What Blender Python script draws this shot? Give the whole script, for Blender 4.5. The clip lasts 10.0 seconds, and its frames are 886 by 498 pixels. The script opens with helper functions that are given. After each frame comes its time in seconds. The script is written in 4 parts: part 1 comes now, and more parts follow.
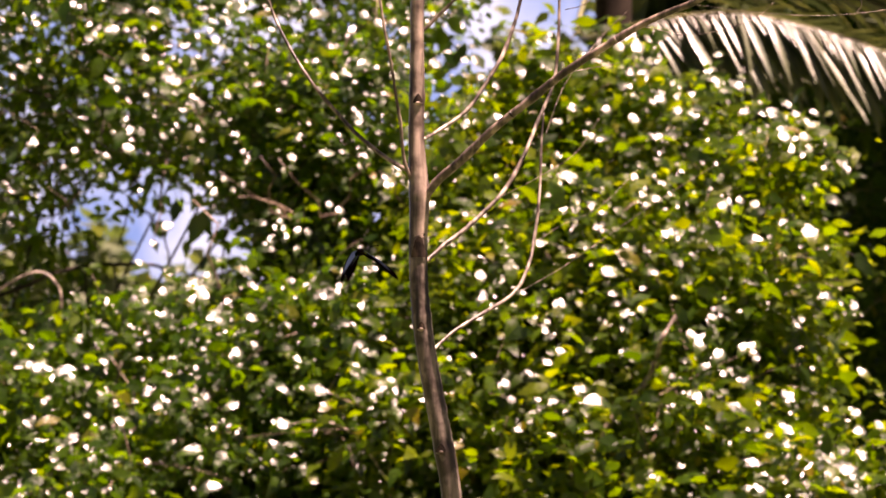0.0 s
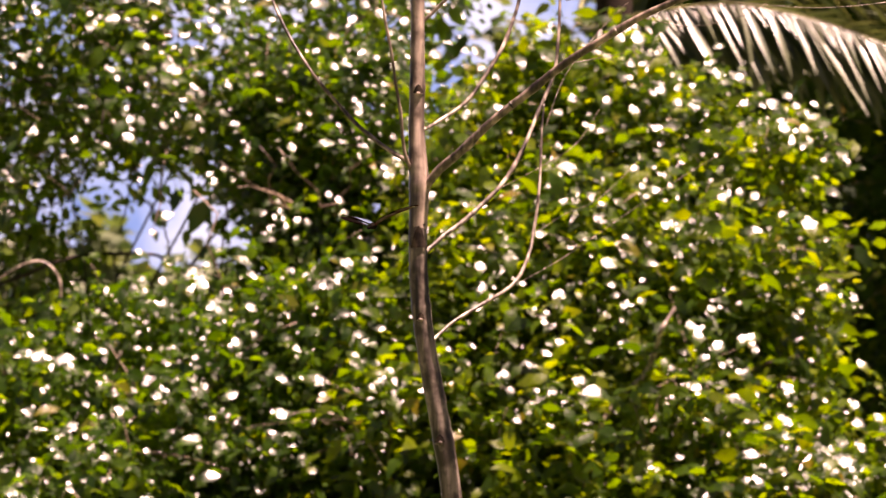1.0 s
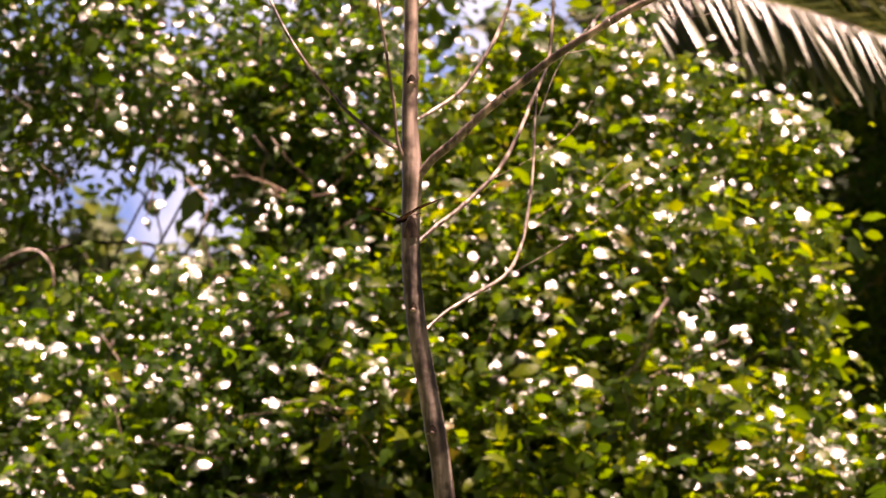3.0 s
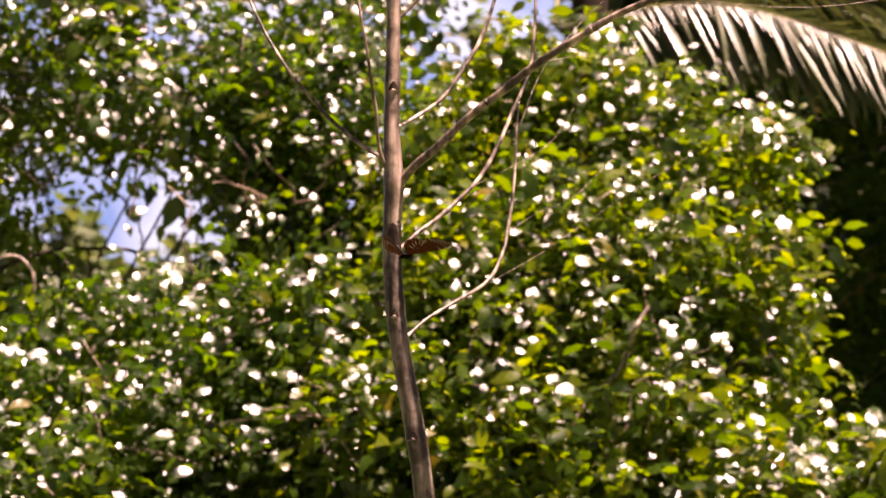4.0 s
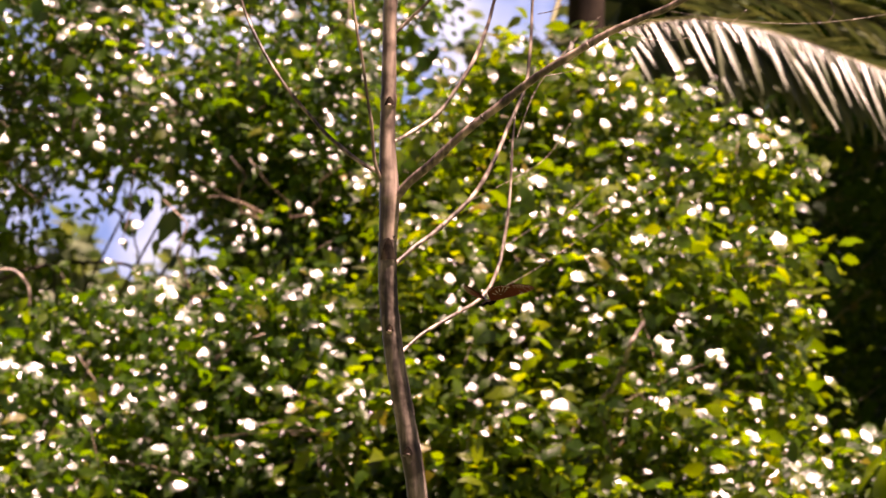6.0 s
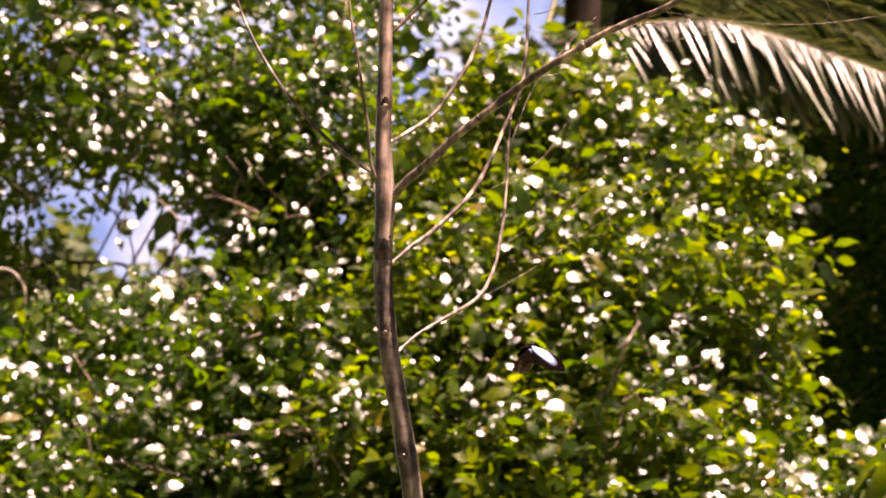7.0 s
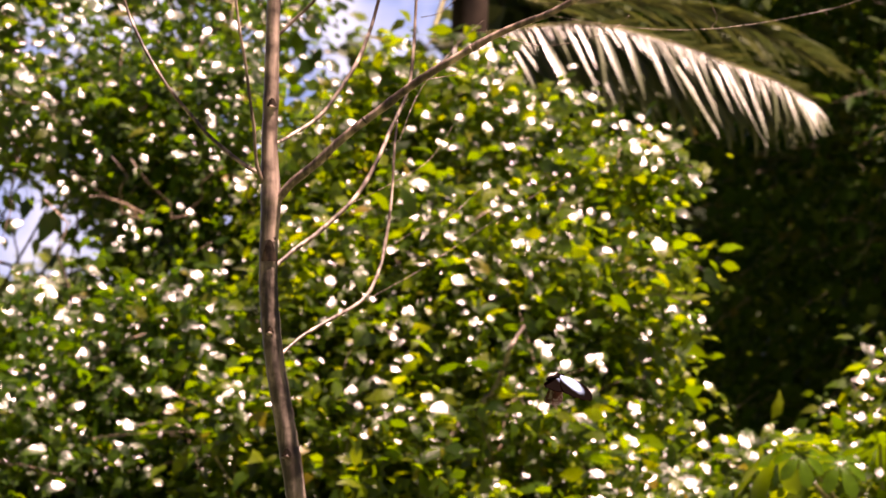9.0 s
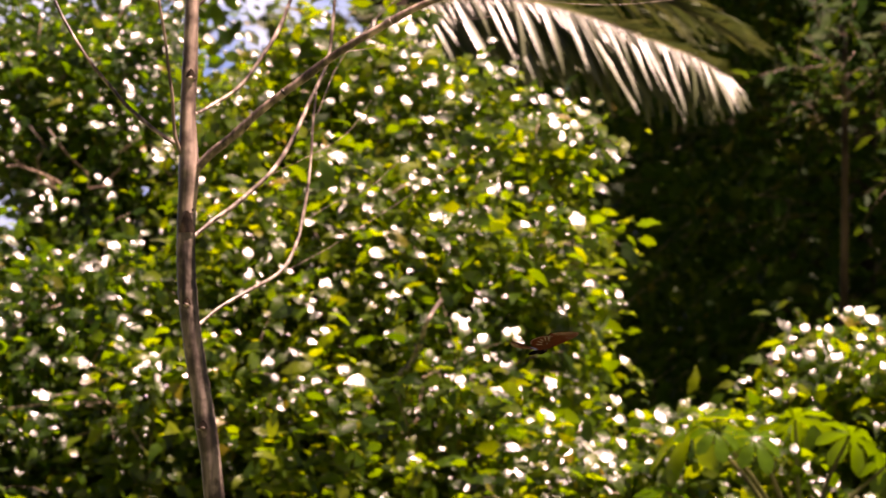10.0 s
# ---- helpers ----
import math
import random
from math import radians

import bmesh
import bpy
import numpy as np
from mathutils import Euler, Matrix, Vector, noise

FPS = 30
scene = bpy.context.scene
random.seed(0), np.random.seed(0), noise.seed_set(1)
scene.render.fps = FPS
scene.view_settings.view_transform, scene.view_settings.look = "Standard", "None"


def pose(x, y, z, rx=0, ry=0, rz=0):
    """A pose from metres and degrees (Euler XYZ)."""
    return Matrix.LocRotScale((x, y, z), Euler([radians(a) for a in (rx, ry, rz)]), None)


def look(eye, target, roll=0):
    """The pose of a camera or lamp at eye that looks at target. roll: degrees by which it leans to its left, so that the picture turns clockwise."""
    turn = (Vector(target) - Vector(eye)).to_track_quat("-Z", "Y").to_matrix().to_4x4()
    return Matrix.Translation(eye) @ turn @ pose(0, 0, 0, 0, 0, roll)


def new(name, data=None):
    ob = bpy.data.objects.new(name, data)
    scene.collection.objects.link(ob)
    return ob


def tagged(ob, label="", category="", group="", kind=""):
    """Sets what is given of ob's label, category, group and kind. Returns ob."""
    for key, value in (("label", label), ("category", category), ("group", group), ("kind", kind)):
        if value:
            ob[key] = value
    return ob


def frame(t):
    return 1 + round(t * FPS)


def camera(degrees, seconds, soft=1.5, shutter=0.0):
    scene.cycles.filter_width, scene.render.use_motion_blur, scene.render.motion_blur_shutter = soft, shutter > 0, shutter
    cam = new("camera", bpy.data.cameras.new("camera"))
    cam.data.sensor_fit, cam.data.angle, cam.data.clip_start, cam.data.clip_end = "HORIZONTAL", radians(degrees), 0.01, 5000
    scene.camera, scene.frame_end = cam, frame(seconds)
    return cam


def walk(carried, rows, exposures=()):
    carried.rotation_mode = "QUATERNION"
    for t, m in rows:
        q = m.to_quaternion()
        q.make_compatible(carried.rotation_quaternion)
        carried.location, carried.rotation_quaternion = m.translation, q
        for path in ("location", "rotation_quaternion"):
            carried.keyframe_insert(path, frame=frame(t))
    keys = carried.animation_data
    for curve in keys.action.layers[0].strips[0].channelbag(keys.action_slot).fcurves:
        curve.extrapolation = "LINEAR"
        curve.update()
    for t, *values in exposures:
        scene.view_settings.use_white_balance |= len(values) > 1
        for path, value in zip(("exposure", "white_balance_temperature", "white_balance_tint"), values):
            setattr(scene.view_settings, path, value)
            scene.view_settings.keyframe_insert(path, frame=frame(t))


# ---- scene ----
# ---- camera ----
cam = camera(14.0, 10.0, soft=1.0, shutter=0.4)
EYE = 1.6
# seconds, yaw, pitch, roll in degrees: a tripod head that follows the flight
PAN = [
    (0, -0.000, 6.000, 0.000),
    (0.5, -0.008, 5.979, 0.099),
    (1, -0.005, 5.851, 0.223),
    (1.5, 0.018, 5.719, 0.250),
    (2, 0.010, 5.650, 0.320),
    (3.5, -0.253, 5.736, 0.475),
    (4, -0.418, 5.808, 0.568),
    (4.5, -0.485, 5.958, 0.675),
    (5, -0.486, 6.038, 0.744),
    (5.5, -0.486, 6.048, 0.736),
    (7, -0.555, 6.054, 0.818),
    (7.5, -0.762, 6.089, 1.020),
    (8, -1.631, 6.102, 1.025),
    (8.5, -2.243, 6.106, 0.944),
    (9, -2.385, 6.123, 1.110),
    (9.5, -3.046, 6.069, 1.301),
    (10, -3.706, 5.724, 1.450),
]
walk(cam, [(t, pose(0, 0, EYE, 90 + pitch, 0, yaw) @ pose(0, 0, 0, 0, 0, roll)) for t, yaw, pitch, roll in PAN], exposures=[(0, 1.5, 8000, 48), (10, 1.5, 8000, 48)])
# a long lens, focused on the flight line in front of the shrubs
cam.data.dof.use_dof = True
cam.data.dof.focus_distance = 3.2
cam.data.dof.aperture_fstop = 23.0
cam.data.dof.aperture_blades = 0

# ---- light ----
SUN_EL, SUN_AZ = 73.0, 118.0  # degrees; azimuth clockwise from straight ahead
world = bpy.data.worlds.new("sky")
scene.world = world
world.use_nodes = True
wn = world.node_tree.nodes
sky = wn.new("ShaderNodeTexSky")
sky.sky_type = "NISHITA"
sky.sun_disc = False
sky.sun_elevation = radians(SUN_EL)
sky.sun_rotation = radians(SUN_AZ)
sky.dust_density = 2.0
sky.ozone_density = 2.0
wn["Background"].inputs[1].default_value = 0.012
world.node_tree.links.new(sky.outputs[0], wn["Background"].inputs[0])
sun = new("sun", bpy.data.lights.new("sun", "SUN"))
sun.data.energy = 5.0
sun.data.angle = radians(0.53)
sun.data.color = (1.0, 0.91, 0.78)
SUN_DIR = Vector((math.sin(radians(SUN_AZ)) * math.cos(radians(SUN_EL)), math.cos(radians(SUN_AZ)) * math.cos(radians(SUN_EL)), math.sin(radians(SUN_EL))))


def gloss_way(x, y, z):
    """Normal of a blade at that place, aimed so its glint of sun meets the camera."""
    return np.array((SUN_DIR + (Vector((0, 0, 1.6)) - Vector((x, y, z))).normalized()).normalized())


sun.matrix_world = look(SUN_DIR * 50, (0, 0, 0))


# ---- materials ----
def material(name):
    m = bpy.data.materials.new(name)
    m.use_nodes = True
    nt = m.node_tree
    return m, nt, nt.nodes["Principled BSDF"], nt.nodes["Material Output"]


def ramp(nt, source, stops):
    r = nt.nodes.new("ShaderNodeValToRGB")
    el = r.color_ramp.elements
    while len(el) < len(stops):
        el.new(0.5)
    for e, (p, c) in zip(el, stops):
        e.position, e.color = p, (*c, 1)
    nt.links.new(source, r.inputs[0])
    return r.outputs[0]


def noise_of(nt, scale, detail=3.0, coords="Object", stretch=None):
    tc = nt.nodes.new("ShaderNodeTexCoord")
    out = tc.outputs[coords]
    if stretch:
        mp = nt.nodes.new("ShaderNodeMapping")
        mp.inputs["Scale"].default_value = stretch
        nt.links.new(out, mp.inputs[0])
        out = mp.outputs[0]
    n = nt.nodes.new("ShaderNodeTexNoise")
    n.inputs["Scale"].default_value = scale
    n.inputs["Detail"].default_value = detail
    nt.links.new(out, n.inputs["Vector"])
    return n.outputs[0]


def bumped(nt, bsdf, source, strength, distance):
    b = nt.nodes.new("ShaderNodeBump")
    b.inputs["Strength"].default_value = strength
    b.inputs["Distance"].default_value = distance
    nt.links.new(source, b.inputs["Height"])
    nt.links.new(b.outputs[0], bsdf.inputs["Normal"])


def leaf_material(name, stops, through_colour, share, rough=0.29, spec=0.9, pieces=False):
    """Glossy cuticle above, light let through the blade: colour by leaf, with a finer mottling."""
    m, nt, b, out = material(name)
    if pieces:
        pick = nt.nodes.new("ShaderNodeObjectInfo").outputs["Random"]
    else:
        pick = nt.nodes.new("ShaderNodeNewGeometry").outputs["Random Per Island"]
    grain = 0.04 if pieces else 1.0  # a single leaf is a unit blade, scaled to its size
    col = ramp(nt, pick, stops)
    mott = ramp(nt, noise_of(nt, 60.0 * grain), [(0.3, (0.75, 0.75, 0.75)), (0.7, (1.15, 1.15, 1.1))])
    mix = nt.nodes.new("ShaderNodeMix")
    mix.data_type, mix.blend_type = "RGBA", "MULTIPLY"
    mix.inputs[0].default_value = 1.0
    nt.links.new(col, mix.inputs[6])
    nt.links.new(mott, mix.inputs[7])
    nt.links.new(mix.outputs[2], b.inputs["Base Color"])
    b.inputs["Roughness"].default_value = rough
    b.inputs["Specular IOR Level"].default_value = spec
    bumped(nt, b, noise_of(nt, 60.0 * grain, 2.5), 0.6, 0.004)
    tr = nt.nodes.new("ShaderNodeBsdfTranslucent")
    tint = nt.nodes.new("ShaderNodeMix")
    tint.data_type, tint.blend_type = "RGBA", "MULTIPLY"
    tint.inputs[0].default_value = 0.6
    thin = [tuple(c * k for c, k in zip(through_colour, f)) for f in ((0.25, 0.38, 0.5), (0.65, 0.78, 0.8), (1.05, 1.03, 1.0), (1.4, 1.12, 1.0))]
    nt.links.new(ramp(nt, pick, list(zip((0.0, 0.4, 0.75, 1.0), thin))), tint.inputs[6])
    nt.links.new(mott, tint.inputs[7])
    nt.links.new(tint.outputs[2], tr.inputs[0])
    ms = nt.nodes.new("ShaderNodeMixShader")
    ms.inputs[0].default_value = share
    nt.links.new(b.outputs[0], ms.inputs[1])
    nt.links.new(tr.outputs[0], ms.inputs[2])
    nt.links.new(ms.outputs[0], out.inputs[0])
    return m


def bark_material(name, dark, light, scale=25.0, rough=0.6, spec=0.5, blotch=0.35):
    m, nt, b, out = material(name)
    n = noise_of(nt, scale, 5.0, stretch=(1, 1, 0.12))
    blot = ramp(nt, noise_of(nt, scale * blotch, 4.0), [(0.42, (0.34, 0.30, 0.28)), (0.57, (1.25, 1.2, 1.15))])
    mx = nt.nodes.new("ShaderNodeMix")
    mx.data_type, mx.blend_type = "RGBA", "MULTIPLY"
    mx.inputs[0].default_value = 1.0
    nt.links.new(ramp(nt, n, [(0.36, dark), (0.64, light)]), mx.inputs[6])
    nt.links.new(blot, mx.inputs[7])
    nt.links.new(mx.outputs[2], b.inputs["Base Color"])
    b.inputs["Roughness"].default_value = rough
    b.inputs["Specular IOR Level"].default_value = spec
    bumped(nt, b, noise_of(nt, scale * 3, 4.0), 0.25, 0.001)
    return m


GREENS = [(0.0, (0.008, 0.024, 0.001)), (0.4, (0.021, 0.058, 0.001)), (0.75, (0.050, 0.098, 0.002)), (0.97, (0.11, 0.145, 0.003)), (1.0, (0.20, 0.125, 0.008))]
COOL_GREENS = [(0.0, (0.006, 0.022, 0.0008)), (0.5, (0.016, 0.052, 0.0015)), (0.96, (0.038, 0.088, 0.0022)), (1.0, (0.14, 0.115, 0.0085))]
# the thicket's shade is partly put into these darker greens
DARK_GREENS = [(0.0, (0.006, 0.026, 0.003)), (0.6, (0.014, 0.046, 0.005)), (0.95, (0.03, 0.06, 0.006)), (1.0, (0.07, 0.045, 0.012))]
leaf_warm = leaf_material("shrub_leaf", GREENS, (0.38, 0.58, 0.001), 0.40)
leaf_warm_piece = leaf_material("shrub_leaf_single", GREENS, (0.38, 0.58, 0.001), 0.40, pieces=True)
leaf_cool = leaf_material("tree_leaf", COOL_GREENS, (0.28, 0.52, 0.001), 0.34)
leaf_cool_piece = leaf_material("tree_leaf_single", COOL_GREENS, (0.28, 0.52, 0.001), 0.34, pieces=True)
# shaded copy of the leaf: dulled and less translucent to keep the thicket dark
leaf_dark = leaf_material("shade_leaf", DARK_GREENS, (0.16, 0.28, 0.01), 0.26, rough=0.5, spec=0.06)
leaf_far = leaf_material("far_leaf", [(0.0, (0.05, 0.085, 0.03)), (1.0, (0.11, 0.15, 0.05))], (0.2, 0.3, 0.05), 0.3, rough=0.6)
palm_leaf_piece = leaf_material("palm_leaflet_single", [(0.0, (0.075, 0.105, 0.045)), (1.0, (0.17, 0.19, 0.10))], (0.25, 0.3, 0.05), 0.12, rough=0.40, spec=1.0, pieces=True)
lobed_leaf = leaf_material("lobed_leaf", [(0.0, (0.03, 0.10, 0.002)), (1.0, (0.055, 0.13, 0.003))], (0.26, 0.46, 0.003), 0.34, rough=0.24, spec=0.7, pieces=True)
bark_pale = bark_material("sapling_bark", (0.07, 0.052, 0.043), (0.56, 0.46, 0.40), 90.0, 0.32, 0.8, 0.3)
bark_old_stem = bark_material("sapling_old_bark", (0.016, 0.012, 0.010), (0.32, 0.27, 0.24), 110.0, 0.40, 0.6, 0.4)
bark_branch = bark_material("branch_bark", (0.03, 0.022, 0.018), (0.62, 0.54, 0.48), 85.0, 0.42, 0.6, 0.55)
bark_grey = bark_material("thin_branch_bark", (0.035, 0.025, 0.02), (0.48, 0.39, 0.335), 90.0, 0.38, 0.7, 0.5)
bark_twig = bark_material("twig_bark", (0.14, 0.10, 0.07), (0.42, 0.34, 0.27), 40.0, 0.55)
bark_dark = bark_material("old_bark", (0.028, 0.021, 0.017), (0.075, 0.056, 0.044), 12.0, 0.8, 0.3)
# palm trunk: the deep shade round it is put into this darker bark colour
bark_palm_shaded = bark_material("palm_trunk_shaded_bark", (0.012, 0.009, 0.007), (0.045, 0.034, 0.027), 14.0, 0.85, 0.2)
bark_scar = bark_material("leaf_scar_cork", (0.02, 0.014, 0.011), (0.09, 0.065, 0.05), 200.0, 0.8, 0.2)
stalk_green = bark_material("green_stalk", (0.10, 0.12, 0.04), (0.20, 0.2, 0.08), 20.0, 0.5)


def ground_material():
    m, nt, b, out = material("grassy_ground")
    c = ramp(nt, noise_of(nt, 0.7, 6.0), [(0.3, (0.09, 0.065, 0.04)), (0.5, (0.06, 0.08, 0.025)), (0.75, (0.09, 0.12, 0.03))])
    nt.links.new(c, b.inputs["Base Color"])
    b.inputs["Roughness"].default_value = 0.95
    bumped(nt, b, noise_of(nt, 9.0, 6.0), 0.6, 0.05)
    return m


# ---- building helpers ----
rng = np.random.default_rng(7)


def mesh_from(name, verts, faces, mats, index=None, smooth=True):
    me = bpy.data.meshes.new(name)
    me.from_pydata([tuple(v) for v in verts], [], [tuple(f) for f in faces])
    for m in mats:
        me.materials.append(m)
    if index is not None:
        me.polygons.foreach_set("material_index", index)
    me.polygons.foreach_set("use_smooth", [smooth] * len(me.polygons))
    me.update()
    return me


def under(name, me, parent, label="", kind=""):
    ob = new(name, me)
    ob.parent = parent
    return tagged(ob, label=label, kind=kind)


def spline(points, steps=6):
    """Catmull-Rom through the points; a point is x, y, z, radius."""
    p = [np.array(q, float) for q in points]
    p = [2 * p[0] - p[1]] + p + [2 * p[-1] - p[-2]]
    out = []
    for i in range(1, len(p) - 2):
        for k in range(steps):
            t = k / steps
            out.append(0.5 * (2 * p[i] + (p[i + 1] - p[i - 1]) * t + (2 * p[i - 1] - 5 * p[i] + 4 * p[i + 1] - p[i + 2]) * t * t + (3 * p[i] - p[i - 1] - 3 * p[i + 1] + p[i + 2]) * t ** 3))
    out.append(p[-2])
    return np.array(out)


def tube_data(path, sides=8, base=0, rough=0.0):
    """Rings round a path of x, y, z, radius; closed at both ends."""
    path = np.asarray(path, float)
    c, r = path[:, :3], path[:, 3]
    d = np.gradient(c, axis=0)
    d /= np.linalg.norm(d, axis=1)[:, None] + 1e-9
    ref = np.array([0.3, 1.0, 0.2]) if abs(d[:, 1]).mean() < 0.8 else np.array([1.0, 0.2, 0.1])
    u = np.cross(d, ref)
    u /= np.linalg.norm(u, axis=1)[:, None]
    w = np.cross(d, u)
    n = len(path)
    ang = np.linspace(0, 2 * np.pi, sides, endpoint=False)
    rr = r[:, None] * (1 + rough * rng.standard_normal((n, sides)))
    v = c[:, None] + rr[..., None] * (np.cos(ang)[None, :, None] * u[:, None] + np.sin(ang)[None, :, None] * w[:, None])
    verts = list(v.reshape(-1, 3)) + [c[0], c[-1]]
    f = []
    for i in range(n - 1):
        for k in range(sides):
            a, b = base + i * sides + k, base + i * sides + (k + 1) % sides
            f.append((a, b, b + sides, a + sides))
    e0, e1 = base + n * sides, base + n * sides + 1
    for k in range(sides):
        f.append((e0, base + (k + 1) % sides, base + k))
        f.append((e1, base + (n - 1) * sides + k, base + (n - 1) * sides + (k + 1) % sides))
    return verts, f


def tube(name, path, mat, sides=8, rough=0.0):
    v, f = tube_data(path, sides, 0, rough)
    return mesh_from(name, v, f, [mat])


def many_tubes(name, paths, mat, sides=5):
    v, f = [], []
    for p in paths:
        a, b = tube_data(p, sides, len(v))
        v += a
        f += b
    return mesh_from(name, v, f, [mat])


# blade: base at the origin, tip along +y, upper side +z; folded at the midrib, tip bent down
BLADE = np.array([(0, 0, 0), (-0.30, 0.22, 0.02), (0, 0.25, 0), (0.30, 0.22, 0.02), (-0.36, 0.48, 0.015), (0, 0.52, -0.01), (0.36, 0.48, 0.015),
                  (-0.20, 0.75, -0.03), (0, 0.78, -0.06), (0.20, 0.75, -0.03), (0, 1.05, -0.22)])
BLADE_F = [(0, 2, 1), (0, 3, 2), (1, 2, 5, 4), (2, 3, 6, 5), (4, 5, 8, 7), (5, 6, 9, 8), (7, 8, 10), (8, 9, 10)]

# plainer blades for the leaf masses and for what stays in the shade or far off
BLADE_MASS = np.array([(0, 0, 0), (-0.33, 0.36, 0.02), (0, 0.40, 0.0), (0.33, 0.36, 0.02), (-0.22, 0.72, -0.02), (0, 0.75, -0.05), (0.22, 0.72, -0.02), (0, 1.04, -0.24)])
BLADE_MASS_F = [(0, 2, 1), (0, 3, 2), (1, 2, 5, 4), (2, 3, 6, 5), (4, 5, 7), (5, 6, 7)]
BLADE_FAR = np.array([(0, 0, 0), (-0.34, 0.45, 0.05), (0, 0.5, 0), (0.34, 0.45, 0.05), (0, 1.0, -0.1)])
BLADE_FAR_F = [(0, 2, 1), (0, 3, 2), (1, 2, 4), (2, 3, 4)]


def frames_of(tip, up):
    """Rotation matrices whose y is the tip's way and z as near up as can be."""
    y = tip / np.linalg.norm(tip, axis=-1, keepdims=True)
    x = np.cross(y, up)
    x /= np.linalg.norm(x, axis=-1, keepdims=True) + 1e-9
    z = np.cross(x, y)
    return np.stack([x, y, z], -1)


def facing_of(tip, up):
    """Rotation matrices whose z is up and y as near the tip's way as can be."""
    z = up / np.linalg.norm(up, axis=-1, keepdims=True)
    x = np.cross(tip, z)
    x /= np.linalg.norm(x, axis=-1, keepdims=True) + 1e-9
    return np.stack([x, np.cross(z, x), z], -1)


def leaves_mesh(name, places, turns, sizes, mat, wide=1.0, blade=BLADE, faces=BLADE_F):
    b = blade * np.array([wide, 1, 1])
    v = np.einsum("nij,kj->nki", turns, b) * sizes[:, None, None] + places[:, None]
    n, k = len(places), len(b)
    one = np.concatenate([np.array(f) for f in faces])
    sizes_ = np.array([len(f) for f in faces])
    me = bpy.data.meshes.new(name)
    me.vertices.add(n * k)
    me.vertices.foreach_set("co", v.astype(np.float32).ravel())
    loops = (np.arange(n)[:, None] * k + one[None]).astype(np.int32).ravel()
    me.loops.add(len(loops))
    me.loops.foreach_set("vertex_index", loops)
    total = np.tile(sizes_, n).astype(np.int32)
    me.polygons.add(len(total))
    me.polygons.foreach_set("loop_start", np.r_[0, np.cumsum(total)[:-1]].astype(np.int32))
    me.polygons.foreach_set("use_smooth", np.ones(len(total), bool))
    me.materials.append(mat)
    me.update(calc_edges=True)
    me.validate()
    return me


def sprigs(anchors, ways, length, count, size, spread=0.5, droop=0.35):
    """Leaves set alternately along short twigs. Returns places, turns, sizes and some of the twigs' paths."""
    n = len(anchors)
    w = ways / np.linalg.norm(ways, axis=1)[:, None]
    ln = length * rng.uniform(0.6, 1.3, n)
    side = np.cross(w, (0, 0, 1.0))
    side /= np.linalg.norm(side, axis=1)[:, None] + 1e-9
    ts = np.linspace(0.1, 1, count)
    line = anchors[:, None] + w[:, None] * (ts[None] * ln[:, None])[..., None]
    line[..., 2] -= 0.25 * ln[:, None] * ts[None] ** 2
    keep = rng.random((n, count)) < 0.87
    sg = np.where(np.arange(count) % 2, 1.0, -1.0)[None, :, None]
    tip = w[:, None] * rng.uniform(0.2, 0.9, (n, count, 1)) + side[:, None] * sg * rng.uniform(0.4, 1.1, (n, count, 1)) + rng.normal(0, 0.3, (n, count, 3))
    tip[..., 2] -= droop * rng.uniform(0.2, 2.0, (n, count))
    # whole sprays tilt together to glint at the camera, others are ruffled
    facing = np.array([noise.noise(Vector(q) * 5.5) + 0.25 * rng.normal() for q in anchors]) > 0.31
    facing = (facing[:, None] & (rng.random((n, count)) < 0.6))[..., None]
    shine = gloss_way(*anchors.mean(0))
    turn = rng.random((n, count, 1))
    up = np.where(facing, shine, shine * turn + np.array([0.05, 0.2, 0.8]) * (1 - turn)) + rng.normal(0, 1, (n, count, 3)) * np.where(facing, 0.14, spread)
    sizes = size * rng.choice((0.45, 0.6, 0.75, 0.9, 1.0, 1.2, 1.45), (n, count)) * rng.uniform(0.85, 1.15, (n, count))
    thin = np.linspace(0.0014, 0.0007, 3)
    paths = [np.c_[line[i][[0, count // 2, count - 1]], thin] for i in range(0, n, max(1, n // 900))]
    return line[keep], facing_of(tip[keep], up[keep]), sizes[keep], paths


def in_blobs(p, blobs):
    """How deep points lie in the union of ellipsoids (1 at a centre, 0 at the skin)."""
    best = np.full(len(p), -1.0)
    for cx, cy, cz, rx, ry, rz in blobs:
        q = 1 - np.sqrt(((p[:, 0] - cx) / rx) ** 2 + ((p[:, 1] - cy) / ry) ** 2 + ((p[:, 2] - cz) / rz) ** 2)
        best = np.maximum(best, q)
    return best


def scatter(blobs, n, gaps=(), uneven=0.25, scale=4.5, clumped=False):
    """n points in the blobs, thinned by noise, none in the gaps."""
    lo = np.min([[b[0] - b[3], b[1] - b[4], b[2] - b[5]] for b in blobs], 0)
    hi = np.max([[b[0] + b[3], b[1] + b[4], b[2] + b[5]] for b in blobs], 0)
    lo[2] = max(lo[2], 0.1)
    out = []
    while len(out) < n:
        p = rng.uniform(lo, hi, (4000, 3))
        k = in_blobs(p, blobs)
        nz = np.array([noise.noise(Vector(q) * scale) for q in p])
        ok = k + uneven * nz > 0.02
        if clumped:
            ok &= np.array([noise.noise(Vector(q) * 11.0 + Vector((5, 0, 0))) for q in p]) > -0.04
        for gx, gz, rx, rz in gaps:
            ok &= ((p[:, 0] - gx) / rx) ** 2 + ((p[:, 2] - gz) / rz) ** 2 > 1 + 0.6 * nz
        out += list(p[ok])
    return np.array(out[:n])


